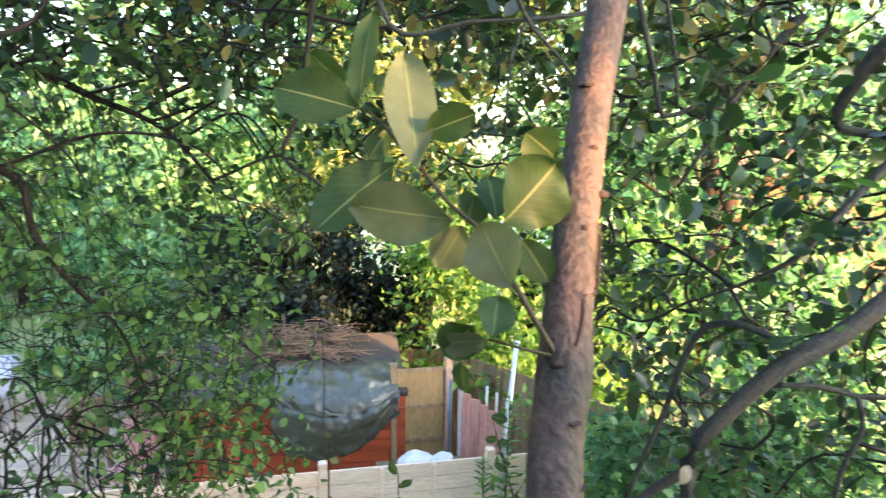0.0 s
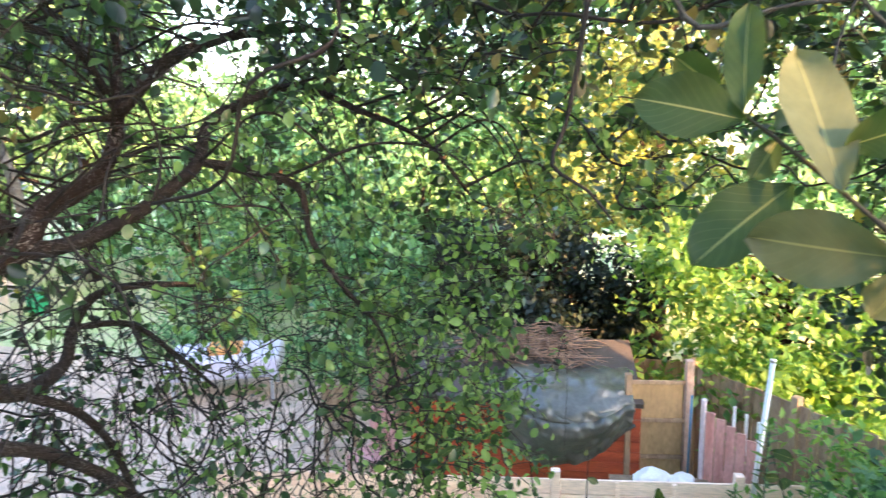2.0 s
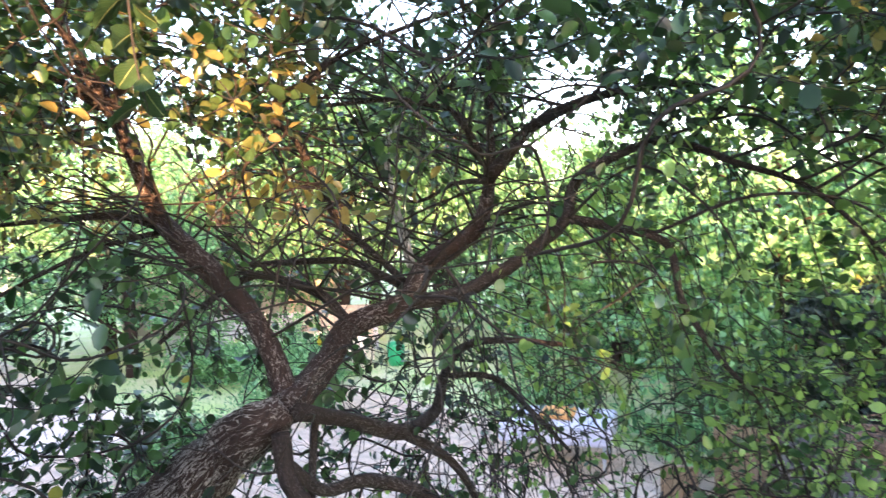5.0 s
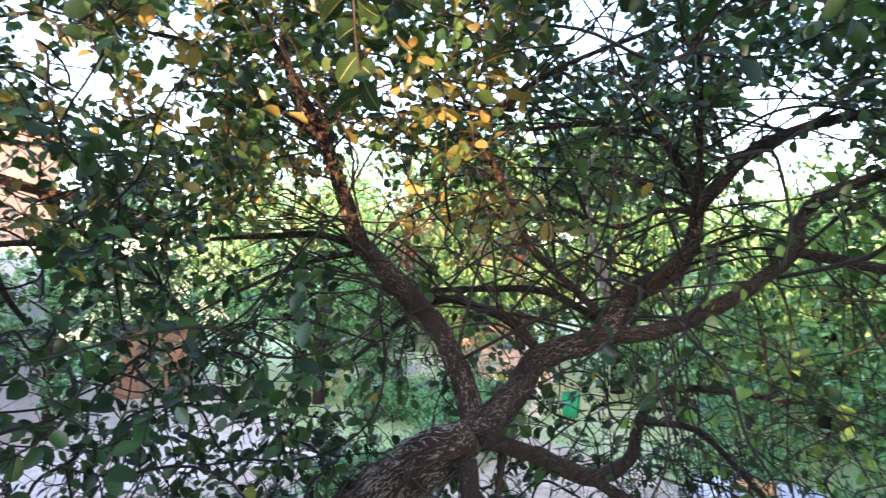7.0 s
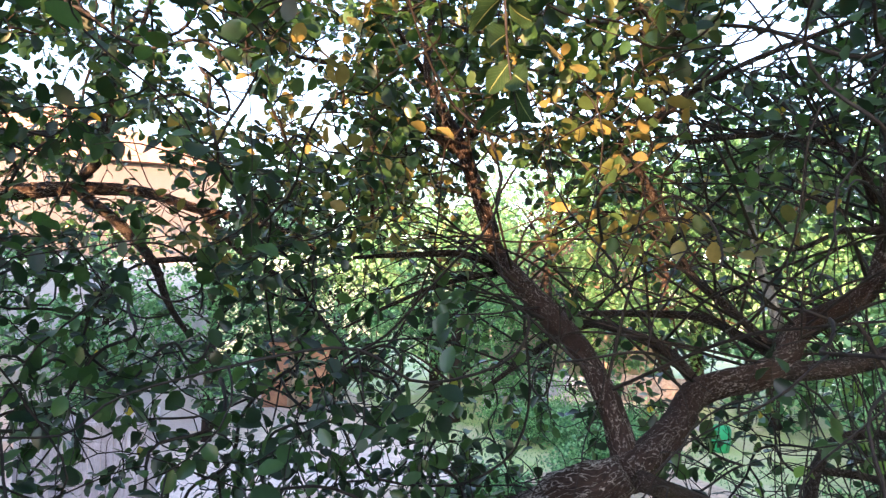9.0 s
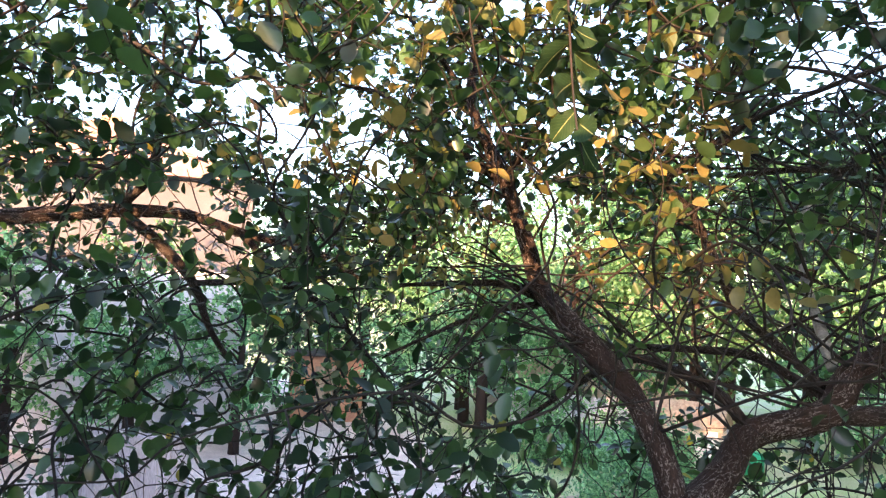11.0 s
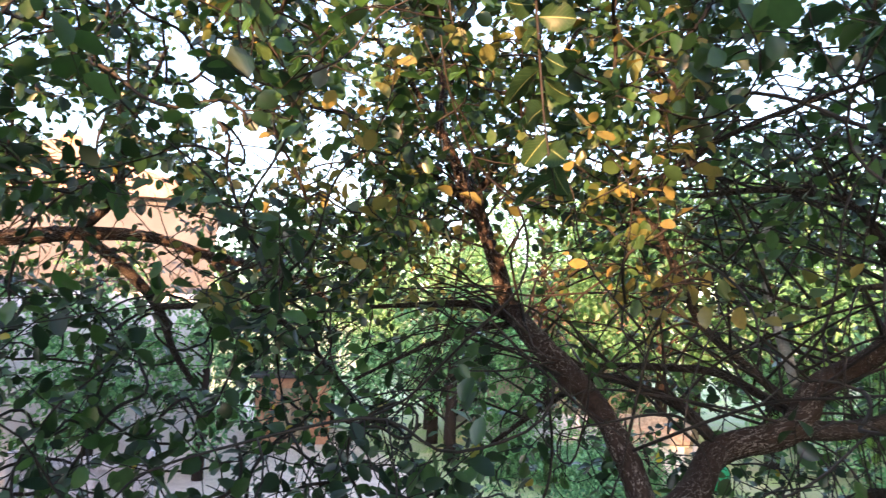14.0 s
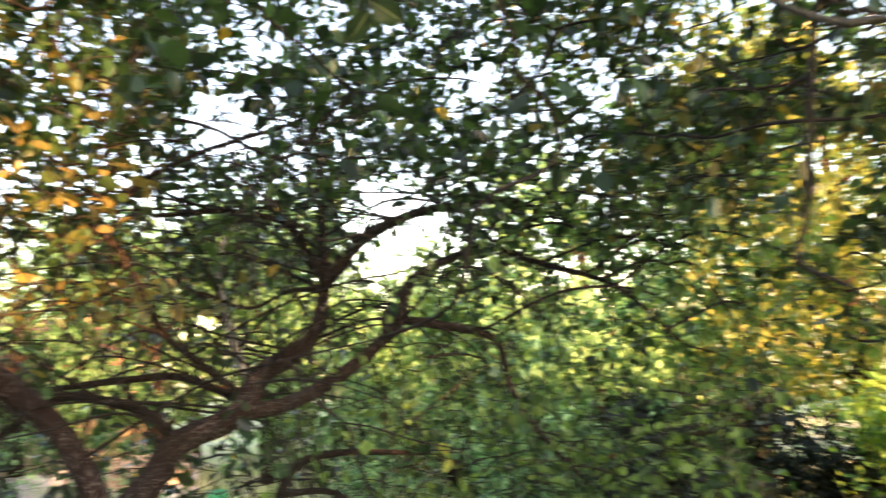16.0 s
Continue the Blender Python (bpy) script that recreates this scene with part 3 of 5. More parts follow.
edge = near_limb[(near_limb[:, 1] > 3.2) & (near_limb[:, 2] > 4.1)]
core = near_limb[(near_limb[:, 0] < -3.1) & (near_limb[:, 2] > 4.0) & (near_limb[:, 1] > 1.7)]
wood += arching(willow, edge, 26, (0.8, 0.4, 0), 1.0, 1.25, 0.011)
wood += arching(willow, core, 150, (-0.2, -0.2, 0), 0.35, 1.25, 0.0085)
# long slack strands that hang from the outer limbs towards the yard
hang_from = near_limb[(near_limb[:, 0] > -3.7) & (near_limb[:, 1] > 2.6) & (near_limb[:, 2] > 3.3)]
for k in range(90):
    p = hang_from[ra.integers(0, len(hang_from))] + ra.normal(0, 0.02, 3)
    ln, lean = ra.uniform(0.8, 1.9), ra.normal(0, 0.22, 2) + np.array((0.22, 0.05))
    q1 = p + np.array((lean[0] * 0.5, lean[1] * 0.5, -0.12 * ln)) + ra.normal(0, 0.03, 3)
    q2 = p + np.array((lean[0] * 0.9, lean[1] * 0.9, -0.55 * ln)) + ra.normal(0, 0.05, 3)
    q3 = p + np.array((lean[0] * 1.1, lean[1] * 1.1, -ln)) + ra.normal(0, 0.07, 3)
    rr = ra.uniform(0.003, 0.006)
    wood.append(limb(willow, "branch", [(*p, rr), (*q1, rr * 0.9), (*q2, rr * 0.7), (*q3, rr * 0.35)], TWIG, step=0.07, sides=5, rough=0.08))
# a spray of dead twigs off the upright limb
for k in range(20):
    p = np.array((-4.67, 1.95, 4.64)) + np.array((-0.02, -0.03, 0.3)) * ra.uniform(-0.7, 1)
    d = np.array((ra.normal(0.1, 0.45), -1.0, ra.normal(-0.1, 0.42)))
    ln = ra.uniform(0.5, 1.4)
    q1 = p + d * ln * 0.35 + ra.normal(0, 0.04, 3)
    q2 = p + d * ln * 0.7 + ra.normal(0, 0.08, 3)
    q3 = p + d * ln + np.array((0, 0, -0.2 * ln)) + ra.normal(0, 0.12, 3)
    rr = ra.uniform(0.003, 0.0065)
    wood.append(limb(willow, "branch", [(*p, rr), (*q1, rr * 0.85), (*q2, rr * 0.65), (*q3, rr * 0.3)], TWIG, step=0.06, sides=6, rough=0.08))
near_limb = np.vstack(wood)


def crown(rng, n, wood, spread, keep):
    g = scatter(rng, n, wood, spread)
    return g[keep(g)]


def clear_of_path(g, r=1.25):
    """Nothing grows within reach of the window the camera looks out of."""
    ax = np.clip(g[:, 0], -0.9, 0.0)
    return np.sqrt((g[:, 0] - ax) ** 2 + (g[:, 1] - 0.1) ** 2 + (g[:, 2] - 4.6) ** 2) > r


def gap(g, c, r):
    """Outside an opening in the crown: centre and half axes."""
    return (((g - np.array(c)) / np.array(r)) ** 2).sum(1) > 1


# a ragged opening through the crown to the sky
GAP_A, GAP_B, GAP_C = (-2.87, 3.86, 5.13), (-3.44, 4.71, 5.22), (-4.02, 5.55, 5.30)


def opening(g, d, r, rag=0.6):
    """Outside a ragged lane of open air through the crown, running out from the house along d; it widens by r per metre."""
    q = g - np.array((-0.75, 0.15, 4.53))
    d = np.array(d) / np.linalg.norm(d)
    s = q @ d
    w = np.linalg.norm(q - s[:, None] * d, axis=1)
    edge = np.array([1 + rag * noise.noise(Vector(p) * 2.4) for p in g])
    return w > r * np.maximum(s, 0.01) * edge


LANES = (((-0.97, 0.06, 0.236), 0.042), ((-0.958, -0.156, 0.243), 0.036), ((-0.988, -0.053, 0.150), 0.046), ((-0.961, 0.202, 0.195), 0.034),
         ((-0.665, 0.68, 0.31), 0.05), ((-0.51, 0.845, 0.155), 0.086), ((-0.36, 0.88, 0.36), 0.03), ((-0.86, 0.35, 0.42), 0.028), ((-0.60, 0.68, 0.44), 0.03), ((0.08, 0.985, 0.15), 0.065), ((0.137, 0.942, 0.315), 0.085), ((0.0, 0.93, 0.37), 0.05), ((0.19, 0.97, 0.13), 0.055))


def open_lanes(g):
    ok = np.ones(len(g), bool)
    for d, r in LANES:
        ok &= opening(g, d, r, 0.9)
    return ok | (rng.uniform(0, 1, len(g)) < 0.10)


# limbs that stand bare towards the house, as the shaded side of a crown does
BARE = [(-3.38, 1.91, 4.02), (-3.69, 1.93, 4.24), (-4.0, 1.93, 4.38), (-4.35, 1.95, 4.55), (-4.67, 1.97, 4.69), (-4.74, 1.9, 4.97), (-4.82, 1.85, 5.2), (-4.89, 1.74, 5.45), (-4.92, 1.62, 5.75), (-4.98, 1.6, 6.05),
        (-6.41, -1.72, 4.99), (-6.38, -1.3, 5.05), (-6.36, -0.95, 5.11), (-6.35, -0.6, 5.15), (-6.2, -0.15, 5.14), (-6.08, 0.25, 5.02), (-6.22, -0.29, 4.9), (-6.11, -0.06, 4.64), (-6.1, 0.07, 4.35),
        (-3.28, 1.74, 3.71), (-3.5, 1.65, 3.5), (-3.8, 1.52, 3.24), (-3.3, 2.2, 3.9), (-3.48, 2.46, 4.03), (-3.34, 2.8, 4.2), (-3.36, 3.1, 4.4), (-3.39, 3.5, 4.65), (-3.45, 3.7, 5.0), (-3.05, 3.0, 4.22), (-2.8, 3.25, 4.42), (-2.68, 3.5, 4.7)]


def bare_before(g):
    ok = np.ones(len(g), bool)
    for p in BARE:
        d = np.array(p) - np.array((-0.75, 0.15, 4.53))
        far = np.linalg.norm(d)
        q = g - np.array((-0.75, 0.15, 4.53))
        s = q @ (d / far)
        ok &= (s > far - 0.1) | (np.linalg.norm(q - s[:, None] * d / far, axis=1) > 0.045 * np.maximum(s, 0.01))
    return ok | (rng.uniform(0, 1, len(g)) < 0.15)


def clumped(g, size=0.75, cut=0.0):
    """Leaves gather in clumps with windows between them."""
    h = np.array([noise.noise(Vector(p) / size) for p in g])
    return np.clip((h - cut + 0.07) / 0.16, 0.0, 1.0)


def off(g):
    return np.sqrt((g[:, 0] + 0.5) ** 2 + g[:, 1] ** 2 + (g[:, 2] - 4.6) ** 2)


def keep_willow(g):
    """The crown is a shell: bare inside by the limbs, leafy further out."""
    low = np.interp(g[:, 0], [-3.2, -1.8, -1.3, -0.6], [1.6, 1.9, 2.9, 4.2])
    ok = clear_of_path(g) & open_lanes(g) & bare_before(g) & (g[:, 2] > low) & (g[:, 2] < 7.4 - 0.05 * (g[:, 0] + 3) ** 2) & gap(g, GAP_A, (0.42, 0.42, 0.36)) & gap(g, GAP_B, (0.5, 0.5, 0.42)) & gap(g, GAP_C, (0.6, 0.6, 0.5))
    inner = np.where(g[:, 2] > 5.2, np.interp(off(g), [1.7, 2.3, 3.2, 4.0], [0.0, 0.45, 0.6, 1.0]), np.interp(off(g), [1.8, 3.0, 3.7, 4.3], [0.0, 0.05, 0.3, 1.0]))
    outer = np.where(g[:, 2] > 4.9, 1.0, np.interp(off(g) + np.where(g[:, 0] < -3.5, -0.9, 0.0), [5.0, 5.8], [1.0, 0.12]))
    thinner = np.where((g[:, 0] > -3.2) & (g[:, 2] < 4.7), 0.5, 1.0)
    return ok & (rng.uniform(0, 1, len(g)) < 1.25 * clumped(g) * inner * outer * thinner * np.interp(g[:, 2], [3.0, 4.4, 5.0], [0.26, 0.36, 1.0]))


def even(rng, n, lo, hi, keep):
    g = rng.uniform(lo, hi, (n, 3))
    return g[keep(g)]


goals = np.vstack([crown(rng, 1900, near_limb, 0.75, keep_willow),
                   even(rng, 21000, (-6.3, 0.3, 1.6), (0.4, 6.2, 7.4), keep_willow),
                   even(rng, 26000, (-5.5, 1.2, 5.1), (0.6, 6.4, 7.4), keep_willow), even(rng, 2000, (-6.0, 1.9, 2.4), (-3.5, 4.2, 4.2), keep_willow), even(rng, 700, (-2.4, 2.2, 5.2), (0.5, 4.8, 6.9), lambda g: open_lanes(g) & (clumped(g, 0.6) > 0.6)),
                   even(rng, 330, (-5.7, 0.4, 2.6), (-3.5, 1.9, 4.05), lambda g: bare_before(g) & (off(g) > 2.8))])
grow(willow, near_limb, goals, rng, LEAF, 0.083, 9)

# dead bare twigs inside the crown, where little light falls
inside = even(rng, 7500, (-5.6, 1.2, 3.2), (-1.7, 5.0, 5.3), lambda g: (off(g) > 1.9) & (off(g) < 4.9) & (rng.uniform(0, 1, len(g)) < 0.75 * clumped(g, 0.6, -0.1)))
grow(willow, near_limb, inside, rng, LEAF, bare=True, thin=0.0018, sag=0.16)


def keep_hanging(g):
    low = np.interp(g[:, 0], [-1.8, -1.2, -0.9], [1.9, 2.7, 3.6])
    return (g[:, 2] > low) & (rng.uniform(0, 1, len(g)) < np.interp(off(g), [3.2, 3.8, 5.0, 6.0], [0.0, 1.0, 1.0, 0.3]))


goals = np.vstack([even(rng, 850, (-3.9, 2.2, 1.9), (-0.9, 4.4, 3.5), keep_hanging), even(rng, 420, (-3.8, 2.2, 2.1), (-1.9, 4.4, 3.2), lambda g: bare_before(g) & (off(g) > 3.0)), even(rng, 350, (-1.6, 3.1, 2.5), (-0.7, 4.3, 3.5), lambda g: off(g) > 3.2), even(rng, 420, (-2.6, 2.7, 2.3), (-0.75, 4.4, 3.7), keep_hanging), even(rng, 620, (-1.8, 3.0, 2.4), (-0.95, 4.4, 3.9), lambda g: g[:, 2] > 2.3 + 0.9 * (g[:, 0] + 1.8) ** 2)])
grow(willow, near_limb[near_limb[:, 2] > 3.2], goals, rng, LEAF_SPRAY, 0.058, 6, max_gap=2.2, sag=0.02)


def keep_curtain(g):
    """The outer skirt of the crown, hanging between the limbs and the shed; open in front of the shed itself."""
    side = g[:, 0] / g[:, 1]
    low = np.interp(side, [-1.2, -0.6, -0.44, -0.36, -0.25, -0.22, 0.0], [3.7, 3.5, 2.8, 2.1, 2.3, 3.9, 4.2])
    return open_lanes(g) & bare_before(g) & (g[:, 2] > low) & (off(g) > 3.3) & (rng.uniform(0, 1, len(g)) < np.interp(off(g), [3.3, 3.9], [0.2, 1.0]) * (0.25 + 0.75 * clumped(g, 0.55)))


goals = np.vstack([even(rng, 6600, (-3.9, 2.9, 2.0), (0.3, 5.8, 5.5), keep_curtain), even(rng, 700, (-2.0, 3.0, 5.2), (0.4, 5.6, 6.4), keep_curtain), even(rng, 750, (0.3, 3.2, 4.3), (1.3, 5.6, 6.2), keep_curtain)])
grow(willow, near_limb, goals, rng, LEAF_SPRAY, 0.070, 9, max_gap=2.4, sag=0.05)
bare_low = even(rng, 5000, (-4.3, 2.0, 2.1), (-1.2, 5.0, 3.9), keep_hanging)
grow(willow, near_limb[near_limb[:, 2] > 3.2], bare_low, rng, LEAF, bare=True, max_gap=2.2, sag=0.03, thin=0.0018)

# the sunny top of the crown, low sunlight put into the leaf colour
goals = even(rng, 2900, (-5.8, 0.0, 4.6), (-2.6, 2.4, 6.9), lambda g: clear_of_path(g, 2.2) & open_lanes(g) & bare_before(g) & (rng.uniform(0, 1, len(g)) < clumped(g, 0.5)))
goals = np.vstack([goals, scatter(rng, 75, np.array([(-2.8, 1.57, 5.18)]), 0.34)])
grow(willow, near_limb, goals, rng, LEAF_SUNLIT, 0.072, 8)

# ---------------------------------------------------------------- the tree further along the house
far_tree = thing("goat_willow", "goat willow with a level grey-brown limb and dense dark leaves", "tree")
far_wood = [limb(far_tree, "trunk", [(-6.9, -4.4, -0.1, 0.16), (-6.8, -4.0, 1.6, 0.14), (-6.7, -3.4, 3.4, 0.12), (-6.55, -2.7, 4.6, 0.1), (-6.49, -2.25, 4.9, 0.091)], sides=14)]
far_wood.append(limb(far_tree, "limb", [(-6.49, -2.25, 4.9, 0.08), (-6.41, -1.72, 4.99, 0.061), (-6.36, -0.95, 5.11, 0.058), (-6.35, -0.6, 5.15, 0.053), (-6.2, -0.15, 5.14, 0.039), (-6.08, 0.25, 5.02, 0.034), (-5.82, 0.75, 4.9, 0.024), (-5.62, 1.13, 4.67, 0.016)], BARK_FORK, step=0.03, sides=16))
far_wood.append(limb(far_tree, "limb", [(-6.34, -0.58, 5.14, 0.039), (-6.22, -0.29, 4.9, 0.039), (-6.11, -0.06, 4.64, 0.033), (-6.1, 0.07, 4.32, 0.024), (-6.06, 0.27, 4.03, 0.016)]))
far_wood.append(limb(far_tree, "limb", [(-6.12, -0.08, 4.64, 0.022), (-5.9, 0.26, 4.66, 0.022), (-5.68, 0.63, 4.63, 0.013)]))
far_wood.append(limb(far_tree, "limb", [(-6.36, -0.62, 5.16, 0.034), (-6.05, -0.4, 5.36, 0.033), (-5.8, -0.33, 5.59, 0.029), (-5.67, -0.32, 5.79, 0.025), (-5.57, -0.42, 6.05, 0.02), (-5.6, -0.61, 6.37, 0.015)]))
far_wood.append(limb(far_tree, "limb", [(-5.67, -0.31, 5.78, 0.02), (-5.61, -0.19, 6.02, 0.018), (-5.54, -0.09, 6.32, 0.013)]))
far_wood.append(limb(far_tree, "limb", [(-6.08, 0.25, 5.02, 0.028), (-5.81, 0.52, 4.72, 0.024), (-5.52, 0.85, 4.47, 0.02), (-5.34, 1.18, 4.08, 0.013)]))
far_limb = np.vstack(far_wood[1:])


def keep_far(g):
    inner = np.where(g[:, 2] > 5.2, np.interp(off(g), [1.8, 2.4, 3.4], [0.0, 0.5, 1.0]), np.interp(off(g), [2.3, 2.8, 3.4], [0.0, 0.5, 1.0]))
    outer = np.where(g[:, 2] > 4.7, 1.0, np.interp(off(g), [4.5, 5.3], [1.0, 0.1]))
    return open_lanes(g) & bare_before(g) & (g[:, 2] > 1.8) & (g[:, 2] < 7.3) & (g[:, 1] < 2.2 - 0.4 * (g[:, 0] + 4)) & (g[:, 1] < -0.45 * (g[:, 0] + 0.6) + np.where(g[:, 2] < 3.5, 0.35, 0.0)) & (rng.uniform(0, 1, len(g)) < 1.3 * clumped(g) * inner * outer)


goals = np.vstack([crown(rng, 1000, far_limb, 1.0, keep_far), even(rng, 15000, (-8.3, -3.0, 1.8), (-2.2, 2.4, 7.3), keep_far), even(rng, 9000, (-7.5, -2.5, 4.9), (-2.4, 2.4, 7.3), keep_far), even(rng, 700, (-5.4, -1.8, 2.2), (-1.9, 1.7, 4.4), keep_far), even(rng, 1300, (-6.0, -1.9, 5.0), (-3.0, -0.1, 6.9), lambda g: open_lanes(g) & bare_before(g) & (off(g) > 2.6)), even(rng, 350, (-6.0, -0.6, 3.9), (-3.4, 0.9, 5.2), lambda g: open_lanes(g) & bare_before(g) & (off(g) > 2.9)), even(rng, 240, (-5.4, -1.8, 3.2), (-3.0, 0.1, 4.6), lambda g: bare_before(g) & (off(g) > 2.6)), even(rng, 500, (-4.8, -0.8, 2.3), (-2.3, 1.9, 3.5), keep_far),
                   # foliage out of view, added to shade the fence and far house
                   even(rng, 2200, (-9.8, -6.2, 1.8), (-5.0, -2.6, 6.4), lambda g: g[:, 2] > 1.8)])
grow(far_tree, far_limb, goals, rng, LEAF, 0.083, 9)

inside = even(rng, 3800, (-6.2, -1.9, 3.0), (-2.5, 1.7, 5.6), lambda g: (off(g) > 2.1) & (g[:, 1] < -0.45 * (g[:, 0] + 0.6) + 0.3) & (rng.uniform(0, 1, len(g)) < 0.6 * clumped(g, 0.6)))
grow(far_tree, far_limb, inside, rng, LEAF, bare=True, thin=0.0017, sag=0.0)

# ---------------------------------------------------------------- the tree on the sunny side
right_tree = thing("ash_grey_tree", "young tree with smooth grey-green limbs and rounded leaves", "tree")
right_wood = [limb(right_tree, "trunk", [(2.5, 2.6, -0.1, 0.13), (2.45, 2.6, 2.0, 0.115), (2.3, 2.55, 3.8, 0.095), (2.13, 2.44, 4.41, 0.08), (1.95, 2.58, 5.22, 0.065), (1.7, 2.3, 6.2, 0.04), (1.5, 2.1, 7.2, 0.02)], BARK_GREY, sides=14)]
right_wood.append(limb(right_tree, "limb", [(2.13, 2.44, 4.41, 0.05), (1.58, 2.22, 4.21, 0.037), (1.37, 2.15, 4.09, 0.034), (1.12, 2.09, 3.97, 0.031), (0.93, 2.06, 3.81, 0.028), (0.83, 2.04, 3.68, 0.026), (0.85, 2, 3.44, 0.024)], BARK_GREY))
right_wood.append(limb(right_tree, "limb", [(0.84, 2.04, 3.65, 0.0204), (0.73, 2.03, 3.59, 0.01564), (0.58, 2.01, 3.47, 0.0136)], BARK_GREY))
right_wood.append(limb(right_tree, "limb", [(1.14, 2.1, 4.05, 0.01224), (1.05, 2.21, 4.08, 0.01292), (0.97, 2.31, 4.05, 0.0136), (0.91, 2.34, 3.93, 0.01224), (0.86, 2.35, 3.73, 0.01156), (0.8, 2.33, 3.59, 0.0102), (0.72, 2.3, 3.4, 0.00884)], BARK_GREY))
right_wood.append(limb(right_tree, "limb", [(1.1, 2.08, 3.92, 0.00884), (1.25, 2.07, 3.92, 0.00952), (1.37, 2.07, 3.89, 0.00884), (1.52, 2.06, 3.89, 0.00884)], BARK_GREY))
right_wood.append(limb(right_tree, "limb", [(1.37, 2.07, 3.89, 0.00952), (1.39, 2.05, 3.79, 0.00884), (1.32, 2.03, 3.64, 0.00816), (1.29, 1.99, 3.45, 0.00816)], BARK_GREY))
right_wood.append(limb(right_tree, "limb", [(1.84, 2.42, 4.84, 0.01972), (1.58, 2.39, 4.61, 0.01564), (1.41, 2.36, 4.43, 0.0136), (1.28, 2.34, 4.3, 0.01088), (1.19, 2.43, 4.2, 0.00884), (1.02, 2.51, 4.1, 0.00544)], BARK_GREY))
right_wood.append(limb(right_tree, "limb", [(0.61, 2.32, 5.28, 0.01088), (0.68, 2.4, 5.15, 0.01156), (0.75, 2.41, 4.92, 0.0102), (0.8, 2.43, 4.77, 0.00952), (0.93, 2.44, 4.82, 0.00748)], BARK_GREY))
right_wood.append(limb(right_tree, "limb", [(0.75, 2.41, 5.27, 0.0068), (0.82, 2.41, 4.97, 0.00748), (0.85, 2.44, 4.8, 0.00612)], BARK_GREY))
right_wood.append(limb(right_tree, "limb", [(1.5, 2.89, 5.2, 0.01972), (1.29, 2.86, 4.96, 0.01564), (1.14, 2.82, 4.71, 0.01088), (1, 2.79, 4.5, 0.00748)], BARK_GREY))
right_wood.append(limb(right_tree, "limb", [(1.95, 2.58, 5.22, 0.03808), (1.71, 2.66, 5.06, 0.034), (1.64, 2.82, 4.78, 0.02244), (1.85, 2.81, 4.72, 0.017)], BARK_GREY))
right_wood.append(limb(right_tree, "limb", [(-0.62, 2.05, 5.42, 0.007), (-0.46, 2.06, 5.26, 0.010), (-0.33, 2.09, 5.19, 0.012), (-0.22, 2.12, 5.18, 0.00748), (-0.14, 2.09, 5.01, 0.00816), (-0.06, 2.08, 4.98, 0.00748), (0.09, 2.08, 5.02, 0.00612), (0.26, 2.08, 5.03, 0.00612), (0.42, 2.08, 5.05, 0.00748), (0.58, 2.19, 5.1, 0.00884)], BARK_GREY))
right_wood.append(limb(right_tree, "limb", [(0.26, 2.08, 5.03, 0.00408), (0.22, 2.06, 4.92, 0.00408), (0.2, 2.02, 4.7, 0.004)], BARK_GREY))
right_wood.append(limb(right_tree, "limb", [(0.19, 2, 5.16, 0.00816), (0.25, 2.03, 5.03, 0.0068), (0.35, 2.06, 4.93, 0.00612), (0.5, 2.14, 4.79, 0.00408)], BARK_GREY))
right_wood.append(limb(right_tree, "limb", [(-0.36, 2.6, 5.55, 0.012), (-0.43, 2.57, 5.22, 0.011), (-0.47, 2.56, 4.94, 0.010), (-0.51, 2.57, 4.74, 0.009), (-0.55, 2.53, 4.60, 0.008), (-0.42, 2.51, 4.51, 0.006), (-0.33, 2.5, 4.40, 0.004)], TWIG))
right_limb = np.vstack(right_wood[1:])


def keep_right(g):
    low = np.interp(g[:, 0], [-0.5, 0.4, 0.8, 1.4], [4.7, 4.5, 3.3, 2.4])
    back = np.interp(g[:, 0], [-0.5, 0.7, 1.0, 1.8], [1.6, 1.2, -0.5, -2.4])
    seen = (g[:, 1] > 0.9) & (rng.uniform(0, 1, len(g)) > np.interp(off(g), [2.2, 2.7, 3.2], [0.04, 0.25, 1.0]))
    return clear_of_path(g, 1.45) & open_lanes(g) & (g[:, 2] > low) & (g[:, 1] > back) & (g[:, 2] < 7.2) & ~seen & (rng.uniform(0, 1, len(g)) < 1.3 * clumped(g, 0.6))


goals = np.vstack([crown(rng, 1600, right_limb, 0.7, keep_right), even(rng, 5200, (-0.6, 0.9, 2.4), (3.8, 5.0, 7.2), keep_right), even(rng, 6000, (0.3, 2.6, 3.0), (3.2, 4.8, 6.2), keep_right), even(rng, 3200, (-0.8, 1.4, 5.1), (3.4, 5.0, 7.2), keep_right)])
grow(right_tree, right_limb, goals, rng, LEAF, 0.074, 10)
# upper leaves tinted as if the sun struck them
goals = even(rng, 2600, (-1.6, 2.6, 4.9), (2.2, 5.2, 7.0), lambda g: open_lanes(g) & (rng.uniform(0, 1, len(g)) < clumped(g, 0.5)))
grow(right_tree, right_limb, goals, rng, LEAF_SUNLIT, 0.074, 8)

